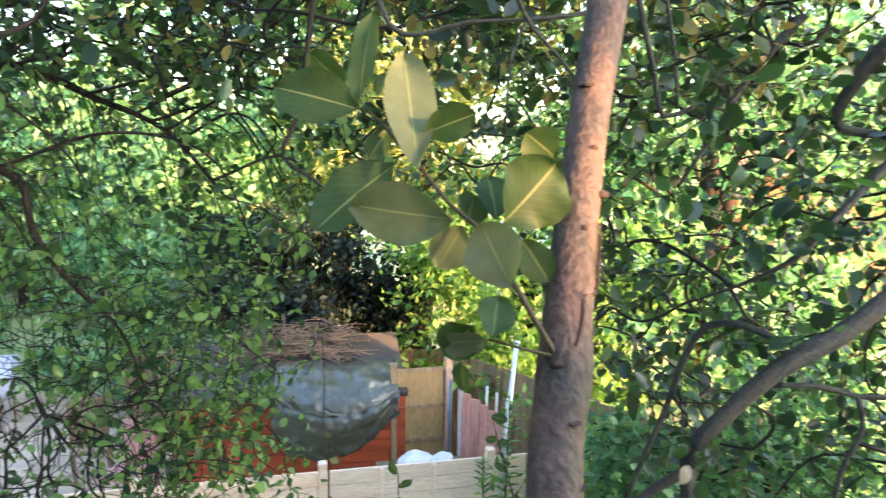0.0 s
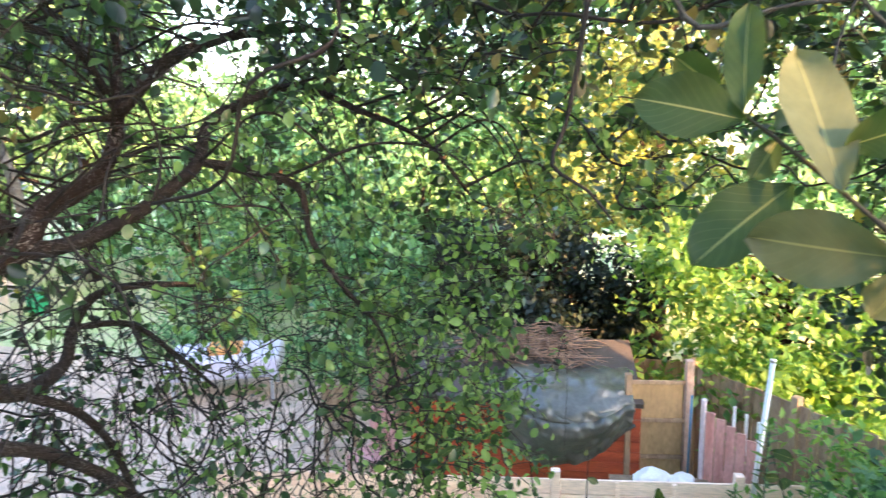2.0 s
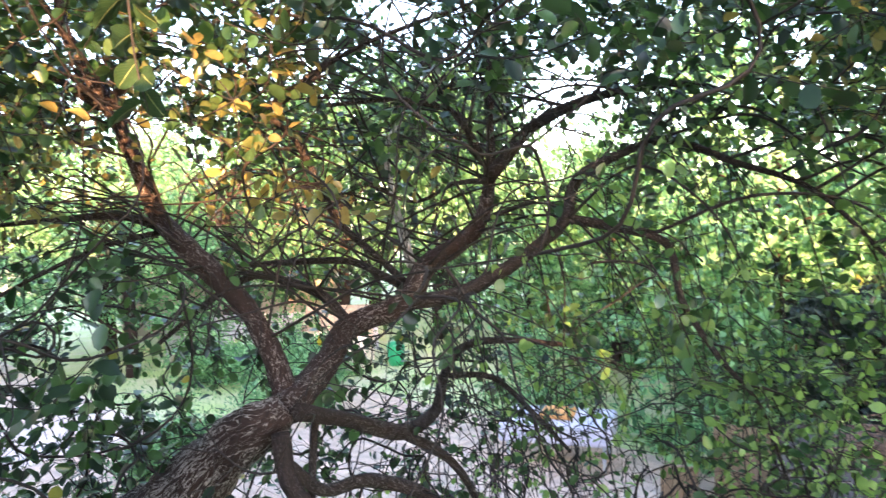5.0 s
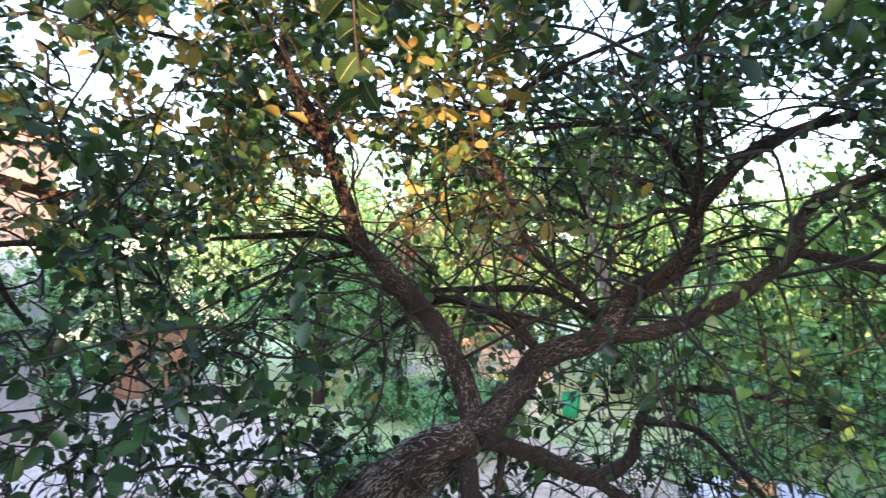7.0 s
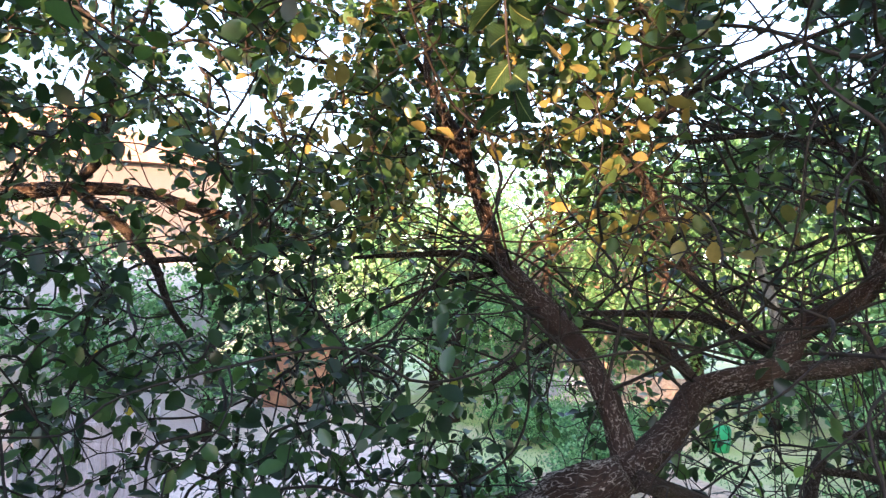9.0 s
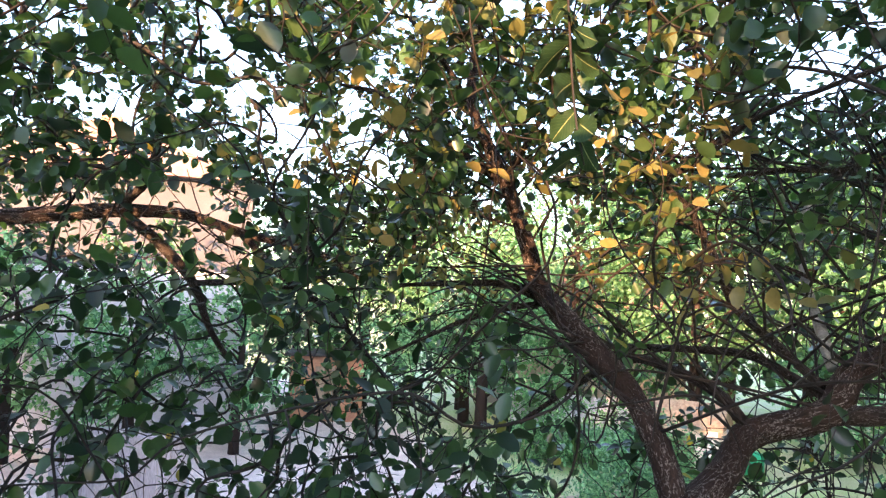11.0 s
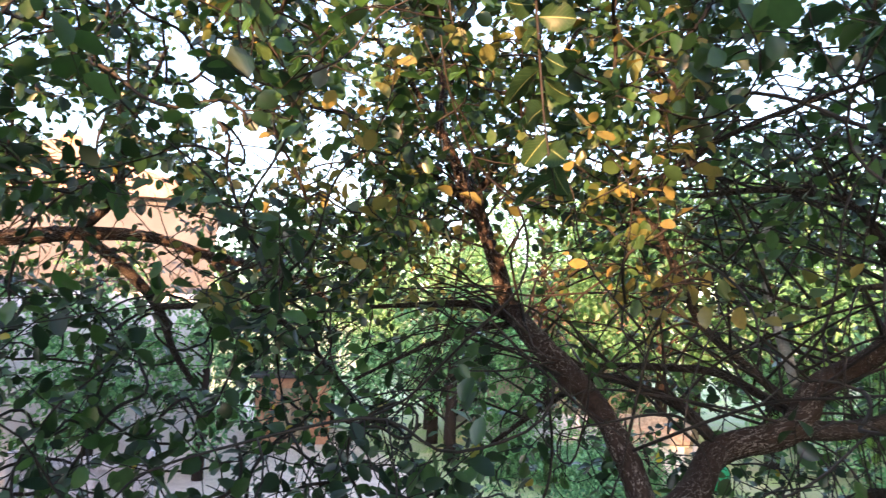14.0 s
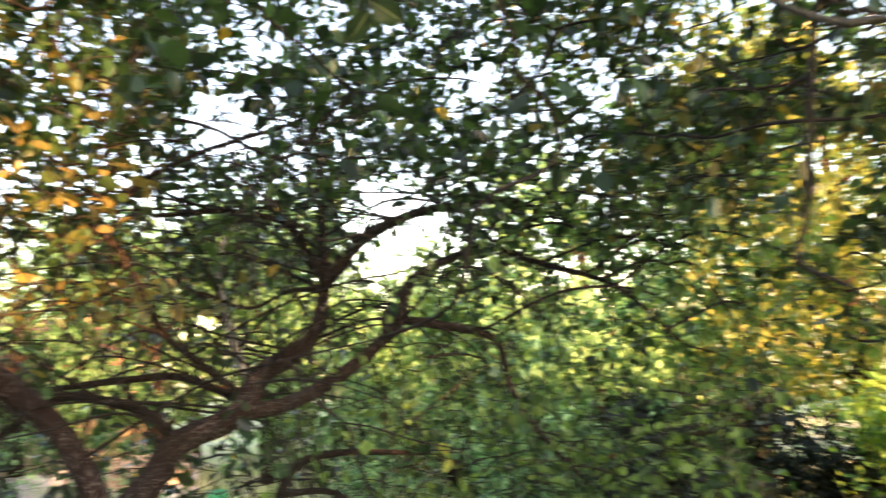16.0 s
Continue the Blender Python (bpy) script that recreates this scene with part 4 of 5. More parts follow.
# ---------------------------------------------------------------- the sapling at the window
sapling = thing("sapling", "slim young willow stem with orange-brown bark and one leafy side shoot", "tree")
limb(sapling, "trunk", [(0.06, 0.3, -0.1, 0.05), (0.07, 0.31, 2.2, 0.042), (0.085, 0.37, 3.6, 0.036), (0.0907, 0.4977, 4.119, 0.0287), (0.1107, 0.5977, 4.319, 0.0279), (0.119, 0.6556, 4.386, 0.0286), (0.1328, 0.6972, 4.449, 0.0299), (0.1414, 0.7326, 4.502, 0.0279), (0.1577, 0.7955, 4.585, 0.0266), (0.1782, 0.8616, 4.667, 0.0257), (0.1976, 0.9198, 4.746, 0.0268), (0.2221, 0.9855, 4.834, 0.0277), (0.2416, 1.04, 4.913, 0.0302), (0.2734, 1.09, 4.995, 0.0312), (0.3334, 1.35, 5.395, 0.024), (0.3834, 1.59, 5.995, 0.015)], BARK_SMOOTH, step=0.008, sides=24, rough=0.07)
SCAR = mat("dark_bark_scar", (0.05, 0.032, 0.026), 0.9, 0.3, 30, 150, 0.5)


def knot(name, centre, r, h, label):
    """A raised lens-shaped bark scar on the stem's near face."""
    bm = bmesh.new()
    bmesh.ops.create_icosphere(bm, subdivisions=3, radius=1)
    for q in bm.verts:
        d = 1 + 0.25 * noise.noise(q.co * 2.2 + Vector(centre) * 40)
        q.co = Vector(centre) + Vector((q.co.x * r * d, q.co.y * (r * 1.0 if h < r else r * 0.8) * d, q.co.z * h * d))
    part(name, bm, SCAR, sapling, label, smooth=True)


for x, y, z, w, h in ((0.1887, 0.9095, 4.763, 0.0128, 0.0041), (0.1856, 0.8475, 4.684, 0.0067, 0.0045), (0.1918, 0.8179, 4.63, 0.0086, 0.0054), (0.1275, 0.7726, 4.565, 0.0062, 0.0052), (0.1217, 0.6802, 4.465, 0.0097, 0.0068),
                      (0.133, 0.6479, 4.415, 0.0094, 0.0028), (0.108, 0.6285, 4.377, 0.0055, 0.0027), (0.1335, 0.617, 4.363, 0.0108, 0.0022), (0.2138, 0.9736, 4.847, 0.0073, 0.0037), (0.1635, 0.7719, 4.595, 0.0042, 0.0042), (0.1155, 0.5808, 4.335, 0.0078, 0.0026)):
    knot("knot", (x, y, z), w, h, "dark bud scar on the bark")
limb(sapling, "bark_split", [(0.1836, 0.7817, 4.6, 0.0013), (0.1785, 0.7597, 4.561, 0.0019), (0.1728, 0.7398, 4.529, 0.0018), (0.1557, 0.7222, 4.528, 0.0016), (0.1518, 0.7066, 4.509, 0.0026), (0.1467, 0.6938, 4.494, 0.0016), (0.14, 0.6848, 4.483, 0.0008)], SCAR, step=0.006, sides=6, rough=0.4, label="dark zigzag split in the bark")

shoot_line = [(0.1238, 0.6869, 4.467, 0.0045), (0.0986, 0.6962, 4.507, 0.0034), (0.0734, 0.7131, 4.549, 0.0031), (0.0435, 0.7512, 4.593, 0.0028), (0.0105, 0.79, 4.617, 0.0028), (-0.0306, 0.8573, 4.661, 0.0026), (-0.0711, 0.9177, 4.702, 0.0024), (-0.1079, 0.9537, 4.734, 0.0015)]
limb(sapling, "shoot", shoot_line, GREEN_STEM, step=0.01, sides=8, rough=0.08, label="green-brown leafy side shoot")
limb(sapling, "stalk", [(0.121, 0.6915, 4.469, 0.0024), (0.0842, 0.6658, 4.485, 0.0017), (0.0485, 0.6709, 4.493, 0.0011)], GREEN_STEM, step=0.01, sides=6, rough=0.0)


def near_leaf(base, tip, width, turn=0.0, material=None, cup=0.12, curl=0.12, parent=None):
    """One large blade with rounded outline, wavy rim, midrib fold and stalk."""
    b, t = Vector(base), Vector(tip)
    way = t - b
    ln = way.length
    way.normalize()
    view = Vector((-0.1, -1, 0.05))
    side = way.cross(view).normalized()
    side = (Matrix.Rotation(radians(turn), 3, way) @ side).normalized()
    nrm = side.cross(way)
    rows, cols = 12, 8
    v, f, uv = [], [], []
    ph = base[0] * 90 + tip[2] * 50
    for i in range(rows + 1):
        s = i / rows
        w = 0.5 * width * (math.sin(math.pi * min(1, s ** 1.15)) ** 0.6) * 1.08 if 0 < i < rows else 0.0006
        for j in range(cols + 1):
            u = 2 * j / cols - 1
            wave = 0.07 * width * math.sin(9 * s + ph + u) * abs(u) ** 2 + 0.035 * width * math.sin(23 * s + 2 * ph + 2 * u) * abs(u) ** 3
            h = cup * width * abs(u) ** 1.3 + wave - curl * ln * (s - 0.3) ** 2
            v.append(tuple(b + way * (ln * s) + side * (u * w) + nrm * h))
            uv.append((u, s))
    for i in range(rows):
        for j in range(cols):
            a = i * (cols + 1) + j
            f.append((a, a + 1, a + cols + 2, a + cols + 1))
    link("leaf", v, f, material or LEAF_NEAR, parent or sapling, smooth=True, uv=np.array(uv))


near_leaf((-0.1092, 0.925, 4.734), (-0.103, 1.023, 4.87), 0.0475, -25)
near_leaf((-0.1063, 0.9291, 4.727), (-0.2301, 0.9618, 4.759), 0.0714, 15)
near_leaf((-0.1312, 0.9697, 4.762), (-0.1835, 0.9691, 4.802), 0.047, -28)
near_leaf((-0.0281, 0.8299, 4.655), (-0.0532, 0.9748, 4.811), 0.0633, 8, LEAF_PALE)
near_leaf((-0.0188, 0.8673, 4.699), (0.0396, 0.8288, 4.723), 0.0449, -5)
near_leaf((-0.0698, 0.9466, 4.705), (-0.0984, 0.9244, 4.66), 0.0308, -3)
near_leaf((-0.0598, 0.9018, 4.658), (-0.1616, 0.8565, 4.577), 0.0757, 30)
near_leaf((0.0156, 0.7979, 4.599), (-0.1108, 0.8392, 4.608), 0.0717, -10, LEAF_PALE)
near_leaf((0.0261, 0.7867, 4.594), (-0.0032, 0.798, 4.541), 0.0454, -6, LEAF_PALE)
near_leaf((0.0282, 0.7785, 4.594), (0.0398, 0.8127, 4.628), 0.0392, 24)
near_leaf((0.0692, 0.7662, 4.6), (0.1327, 0.7839, 4.667), 0.0851, 20)
near_leaf((0.063, 0.7732, 4.602), (0.0565, 0.8216, 4.65), 0.0399, 22)
near_leaf((0.0738, 0.7042, 4.54), (0.0407, 0.7318, 4.604), 0.0614, -15, LEAF_PALE)
near_leaf((0.0923, 0.7648, 4.581), (0.1187, 0.7335, 4.54), 0.037, -2)
near_leaf((0.0485, 0.6719, 4.493), (-0.0036, 0.6911, 4.48), 0.0303, -22, LEAF_PALE)
near_leaf((0.0347, 0.6798, 4.506), (0.003, 0.6902, 4.472), 0.0446, -9)
near_leaf((0.0504, 0.6577, 4.498), (0.0599, 0.6993, 4.531), 0.0403, 11)
near_leaf((0.0208, 0.6516, 4.476), (0.023, 0.6585, 4.443), 0.0214, 31)
near_leaf((0.1377, 0.8294, 4.672), (0.0985, 0.8203, 4.701), 0.048, -12)

# a leafy shoot of the willow that hangs close over the way out
hang = thing("hanging_shoot", "hanging willow shoot with large oval leaves coloured dark for shade", "branch")
limb(hang, "stem", [(-2.75, 1.05, 6.4, 0.006), (-2.62, 1.0, 5.8, 0.005), (-2.5, 0.96, 5.4, 0.004), (-2.4, 0.93, 5.1, 0.003), (-2.38, 0.95, 4.95, 0.002)], TWIG, step=0.04, sides=6, rough=0.1)
rh = np.random.default_rng(12)
for k in range(16):
    s = k / 15
    bx, by, bz = -2.58 + 0.2 * s, 0.99 - 0.05 * s, 5.6 - 0.62 * s
    a = k * 2.4
    ln = 0.10 + 0.04 * rh.uniform()
    tip = (bx + ln * math.cos(a) * 0.8, by + ln * math.sin(a) * 0.8, bz - ln * rh.uniform(0.1, 0.8))
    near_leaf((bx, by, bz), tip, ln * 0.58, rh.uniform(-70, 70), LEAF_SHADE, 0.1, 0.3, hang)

hang = thing("hanging_shoot", "drooping willow shoot with large leaves coloured dark for shade", "branch")
limb(hang, "stem", [(-1.75, 1.95, 6.6, 0.006), (-1.62, 1.75, 6.0, 0.005), (-1.52, 1.6, 5.6, 0.004), (-1.46, 1.5, 5.36, 0.002)], TWIG, step=0.04, sides=6, rough=0.1)
for k in range(15):
    s = k / 14
    bx, by, bz = -1.60 + 0.14 * s, 1.72 - 0.22 * s, 5.9 - 0.54 * s
    a = k * 2.4 + 1
    ln = 0.09 + 0.03 * rh.uniform()
    tip = (bx + ln * math.cos(a) * 0.8, by + ln * math.sin(a) * 0.8, bz - ln * rh.uniform(0.1, 0.8))
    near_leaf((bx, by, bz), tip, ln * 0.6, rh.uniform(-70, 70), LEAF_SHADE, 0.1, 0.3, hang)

# ---------------------------------------------------------------- background trees
def bough_tree(name, label, x, y, h, r, leaf, n, size, seed, low=0.25, bark=None):
    rg = np.random.default_rng(seed)
    tr = thing(name, label, "tree", x, y, 0)
    v, f = [], []
    tube(spline([(0, 0, -0.1, 0.035 * h ** 0.9), (0.1, 0, h * 0.3, 0.028 * h ** 0.9), (0.0, 0.1, h * 0.62, 0.016 * h ** 0.9), (0.1, 0, h * 0.93, 0.01)], 0.3), 10, v, f, 0.12)
    link("trunk", v, f, bark or BARK, tr, smooth=True)
    clumps = []
    for k in range(26):
        z = h * (low + (0.97 - low) * rg.uniform(0, 1))
        rr = r * math.sqrt(max(0.05, 1 - ((z / h - (low + 0.33)) / (0.75)) ** 2)) * rg.uniform(0.45, 1.0)
        a = rg.uniform(0, 2 * math.pi)
        tip = np.array((rr * math.cos(a), rr * math.sin(a), z))
        clumps.append(tip)
        z0 = max(0.12 * h, z - 0.5 * rr)
        v, f = [], []
        tube(spline([(0.05, 0, z0, 0.012 * h ** 0.7), (tip[0] * 0.5, tip[1] * 0.5, z0 * 0.4 + z * 0.6 + 0.05 * r, 0.007 * h ** 0.7), (*tip, 0.004)], 0.3), 5, v, f)
        link("limb", v, f, bark or BARK, tr, smooth=True)
    clumps = np.array(clumps)
    subs = clumps[rg.integers(0, len(clumps), n // 22)] + rg.normal(0, 0.2 * r, (n // 22, 3))
    pos = subs[rg.integers(0, len(subs), n)] + rg.normal(0, 1, (n, 3)) * np.array((0.11, 0.11, 0.06)) * r ** 0.5
    pos[:, 2] = np.maximum(pos[:, 2], 0.1)
    way = rg.normal(0, 1, (n, 3)) + np.array((0, 0, -0.3))
    up = np.array((0, 0, 1.0)) + rg.normal(0, 0.5, (n, 3))
    ll = size * rg.uniform(0.6, 1.3, n)
    vv, ff = kites(pos, way, up, ll, ll * 0.6)
    tagged(link("crown", vv, ff, leaf, tr, smooth=True), kind="stuff")
    return tr


bough_tree("lime_green_maple", "garden tree with lime-yellow leaves lit by the low sun", 1.5, 9.7, 3.3, 1.7, LEAF_LIME, 10000, 0.14, 1, 0.40)
bough_tree("lime_green_maple", "young lime-yellow maple before the brown board fence", 1.8, 6.45, 1.95, 0.8, LEAF_LIME, 2600, 0.10, 8, 0.30)


def tall_shoot(x, y, h, seed):
    """An upright weed shoot: one bent stem with pairs of drooping lance-shaped leaves."""
    rg = np.random.default_rng(seed)
    sh = thing("tall_weed", "tall upright weed shoot with lance-shaped light green leaves", "plant", x, y, 0)
    bend = rg.normal(0, 0.08, 2)
    v, f = [], []
    tube(spline([(0, 0, -0.05, 0.011), (bend[0] * 0.4, bend[1] * 0.4, h * 0.5, 0.008), (*bend, h, 0.003)], 0.12), 7, v, f)
    link("stem", v, f, GREEN_STEM, sh, smooth=True)
    pos, way, long = [], [], []
    for k in range(int(h / 0.045)):
        q = 0.35 + 0.65 * k / (h / 0.045)
        for turn in (0, math.pi):
            a = k * 1.57 + turn + rg.normal(0, 0.3)
            pos.append((bend[0] * q * q, bend[1] * q * q, h * q))
            way.append((math.cos(a), math.sin(a), 0.5 * q + rg.normal(0, 0.2)))
            long.append((0.19 - 0.09 * q) * rg.uniform(0.8, 1.2))
    long = np.array(long)
    up = np.array((0, 0, 1.0)) + rg.normal(0, 0.2, (len(long), 3))
    vv, ff = kites(np.array(pos), np.array(way), up, long, long * 0.3)
    tagged(link("leaves", vv, ff, LEAF_SPRAY, sh, smooth=True), kind="stuff")


for x, y, h, seed in ((0.69, 5.6, 2.45, 1), (1.0, 5.6, 2.15, 2), (0.86, 5.5, 2.0, 3), (1.22, 5.7, 1.95, 4), (0.55, 5.7, 1.9, 5)):
    tall_shoot(x, y, h, seed)
bough_tree("broadleaf_tree", "leafy green broadleaf tree lit by the low sun", 4.8, 11.8, 8.8, 3.0, LEAF_FRESH, 12000, 0.2, 2, 0.12)
bough_tree("broadleaf_tree", "yellowing broadleaf tree lit by the low sun", -0.2, 14.0, 9.6, 3.0, LEAF_GOLD, 13000, 0.18, 3, 0.30)
bough_tree("fresh_green_tree", "fresh pale-green broadleaf tree behind the shed", -4.6, 12.8, 4.8, 2.2, LEAF_FRESH, 12000, 0.19, 4, 0.05)
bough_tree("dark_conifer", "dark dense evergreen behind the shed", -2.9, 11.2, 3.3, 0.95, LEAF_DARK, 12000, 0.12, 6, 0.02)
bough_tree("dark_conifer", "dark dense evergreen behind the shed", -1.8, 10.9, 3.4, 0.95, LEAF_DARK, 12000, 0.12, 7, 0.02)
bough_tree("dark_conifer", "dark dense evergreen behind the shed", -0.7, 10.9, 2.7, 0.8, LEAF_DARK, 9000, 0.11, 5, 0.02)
for k, (x, y, h, r) in enumerate([(-5.5, 16, 8.5, 3.4), (-10.5, 17.5, 5.6, 3.2), (-15.5, 20, 6.0, 3.6), (-21, 16, 8.8, 3.6), (-25, 9, 8.0, 3.6), (-2.5, 19, 11, 3.6), (4, 20, 13, 4.0), (7.6, 17.5, 10, 3.4), (-21.0, -4.8, 5.6, 1.6), (-20.8, -1.9, 5.8, 1.5), (-9.5, 21.5, 5.4, 3.0), (-13, 23, 5.8, 3.4), (-17, 26, 7.0, 4.4), (-21.2, 0.8, 5.4, 1.4), (-19.0, -7.0, 5.2, 1.9), (-30.5, 3.4, 7.4, 2.8), (-30, 18, 10, 5), (-22, 8.5, 7.6, 3.2), (-25, 13.5, 10.6, 3.8), (-28, 10, 10.5, 4.0), (-29, 6, 8.0, 3.6), (-18.2, 18.2, 9.5, 3.4), (-24.5, 20.5, 11.0, 4.0), (-23, 24, 11.0, 4.2)]):
    bough_tree("broadleaf_tree", "leafy green broadleaf tree at the garden's edge", x, y, h, r, LEAF_FRESH if k in (0, 1, 2, 5, 8, 9, 10, 11, 13, 14, 15, 16, 17, 18, 19, 4) else LEAF_MID, 4200 if -22 < x < -18.9 and y < 2 else 11000, 0.17 if y < 14 else 0.24, 20 + k, 0.26 if x < -20 else 0.08)

for k, (x, y, h, r) in enumerate([(1.9, 4.6, 2.5, 1.0), (2.9, 5.3, 2.9, 1.1), (3.9, 4.4, 3.1, 1.2), (-9.5, 12.6, 1.6, 1.2), (-14.5, 9.0, 1.4, 1.1), (5.4, 8.4, 2.6, 1.5), (6.8, 10.4, 2.6, 1.6), (-9.8, 3.2, 0.9, 0.7), (-12.6, 5.6, 0.9, 0.8), (-16.8, 11.6, 1.3, 1.1), (-18.6, 12.0, 1.6, 1.3), (-20.5, 10.2, 1.5, 1.3), (-18.3, 9.3, 1.1, 1.2), (-16.4, 10.9, 0.9, 0.9)]):
    bough_tree("garden_shrub", "leafy green shrub growing by the fence", x, y, h, r, LEAF_FRESH if k > 2 else LEAF_MID, 5000, 0.10, 60 + k, 0.05)

rgs = np.random.default_rng(77)
n = 26000
pos = np.column_stack([rgs.uniform(-24, -5, n), rgs.uniform(-3, 14, n), np.zeros(n)])
pos = pos[~((pos[:, 0] > -15.7) & (pos[:, 1] > -4.7) & (pos[:, 1] < 11.7)) & ~((pos[:, 0] < -15.6) & (pos[:, 1] < 6.7))]
n = len(pos)
ll = rgs.uniform(0.03, 0.08, n) * (1 + np.clip(rgs.normal(0, 0.4, n), 0, 2))
v, f = kites(pos, rgs.normal(0, 0.4, (n, 3)) + np.array((0, 0, 1.0)), rgs.normal(0, 1, (n, 3)), ll, ll * 0.35)
tagged(link("grass", v, f, LEAF_FRESH, smooth=True), "tufts of longer grass in the lawn", "grass", kind="stuff")


def sprig(base, top, n, size, seed, material):
    """A thin young stem from the undergrowth with a few spaced leaves."""
    rs = np.random.default_rng(seed)
    sp = thing("young_sprig", "thin young willow sprig with a few fresh leaves", "branch", group="sprigs before the fence")
    mid = [(p + q) / 2 for p, q in zip(base, top)]
    mid[0] += 0.12
    line = limb(sp, "stem", [(*base, 0.006), (*mid, 0.0045), (*top, 0.002)], TWIG, step=0.05, sides=6, rough=0.0)
    for k in range(n):
        p = line[int((len(line) - 1) * (0.55 + 0.45 * k / max(1, n - 1)))]
        a = k * 2.3 + seed
        ln = size * rs.uniform(0.7, 1.2)
        tip = (p[0] + ln * math.cos(a) * 0.8, p[1] + ln * math.sin(a) * 0.8, p[2] + ln * rs.uniform(-0.4, 0.6))
        near_leaf(tuple(p), tip, ln * 0.5, rs.uniform(-60, 60), material, 0.1, 0.2, sp)


sprig((-0.75, 2.7, 2.2), (-0.42, 2.75, 3.42), 7, 0.06, 1, LEAF_PALE)
sprig((-0.35, 2.4, 2.2), (-0.12, 2.5, 3.38), 12, 0.085, 2, LEAF_NEAR)
sprig((-0.95, 2.5, 2.0), (-0.75, 2.6, 3.2), 10, 0.085, 3, LEAF_NEAR)
sprig((0.35, 2.6, 2.2), (0.28, 2.9, 3.45), 10, 0.08, 4, LEAF_NEAR)
sprig((-1.3, 2.6, 2.0), (-1.05, 2.7, 3.5), 12, 0.08, 5, LEAF_NEAR)

# ---------------------------------------------------------------- shed, fences, yard
def plank(name, parent, lo, hi, material, bevel=0.004):
    return part(name, box(lo, hi, bevel), material, parent)


shed = thing("garden_shed", "red-stained timber shed with a tarpaulin over its roof", "shed", -1.75, 8.6, 0, 9)
body = box((-1.32, -0.88, 0.0), (1.32, 0.42, 1.56), 0.0)
for q in body.verts:
    if q.co.y > 0 and q.co.z > 1:
        q.co.z = 1.84
part("body", body, BROWN_WOOD, shed)
for k in range(11):
    plank("board", shed, (-1.36, -0.915, 0.05 + 0.135 * k), (1.36, -0.882, 0.178 + 0.135 * k), RED_WOOD)
    plank("board", shed, (1.322, -0.88, 0.05 + 0.135 * k), (1.35, 0.42, 0.178 + 0.135 * k), RED_WOOD)
roof_bm = box((-1.42, -1.0, -0.03), (1.38, 0.5, 0.03))
bmesh.ops.rotate(roof_bm, verts=roof_bm.verts[:], cent=(0, 0, 0), matrix=Matrix.Rotation(radians(12), 3, "X"))
bmesh.ops.translate(roof_bm, verts=roof_bm.verts[:], vec=(0, 0, 1.8))
part("roof", roof_bm, FELT, shed)


def draped():
    """A slack sheet: it bellies out over the eave, then hangs back to the wall and ends in a slanting hem."""
    tarp = thing("tarpaulin", "dark green-grey creased tarpaulin bellying over the shed's front", "tarpaulin", -1.75, 8.6, 0, 9)
    nu, nv, cut = 64, 44, 26
    grid = []
    for j in range(nv + 1):
        s = j / nv
        row = []
        for i in range(nu + 1):
            u = i / nu
            x = -0.20 + 1.46 * u
            sag = math.sin(math.pi * min(1.0, u * 1.08)) ** 0.7
            drop = 0.58 - 0.36 * max(0.0, (u - 0.4) / 0.6) ** 1.3 - 0.22 * max(0.0, 0.3 - u) / 0.3
            if j <= cut:
                q = 0.5 * math.pi * j / cut
                y, z = -0.30 - (0.70 + 0.26 * sag) * math.sin(q), 1.79 - (0.22 + 0.14 * sag) * (1 - math.cos(q))
            else:
                q = (j - cut) / (nv - cut)
                y, z = -1.00 - 0.26 * sag * (1 - q ** 1.6) - 0.04, 1.57 - 0.14 * sag - drop * q
            p = Vector((x * 2.2, s * 4.0, 0.3))
            fold = math.sin(11 * (s - 0.55) + 5.5 * (u - 0.5) ** 2 + 2.5 * noise.noise(p * 0.7)) * 0.030 * (0.3 + s)
            crease = 0.05 * noise.noise(p) + 0.045 * noise.noise(p * 2.7) + 0.022 * noise.noise(p * 6) + 0.03 * abs(noise.noise(Vector((x * 1.6 + s * 2, s * 5, 2)))) + fold
            row.append((x + crease * 0.4, y - abs(crease), z + crease * 0.8 + (0.03 if j <= cut else 0.0)))
        grid.append(row)
    # one material for both; the top looks paler only by its slope
    for name, rows, label in (("top_sheet", grid[:cut + 1], "top of the sheet, shaped to slope up and catch the sky"), ("hanging_flap", grid[cut:], "dark folds of the hanging flap")):
        v = [q for row in rows for q in row]
        f = [(b * (nu + 1) + a, b * (nu + 1) + a + 1, (b + 1) * (nu + 1) + a + 1, (b + 1) * (nu + 1) + a) for b in range(len(rows) - 1) for a in range(nu)]
        ob = link(name, v, f, TARP, tarp, label, smooth=True)
        ob.modifiers.new("thickness", "SOLIDIFY").thickness = 0.004
    v, f = [], []
    tube(np.array([(*q, 0.007) for q in grid[-1][::3]]), 6, v, f)
    link("hem_rope", v, f, FELT, tarp, smooth=True)


draped()

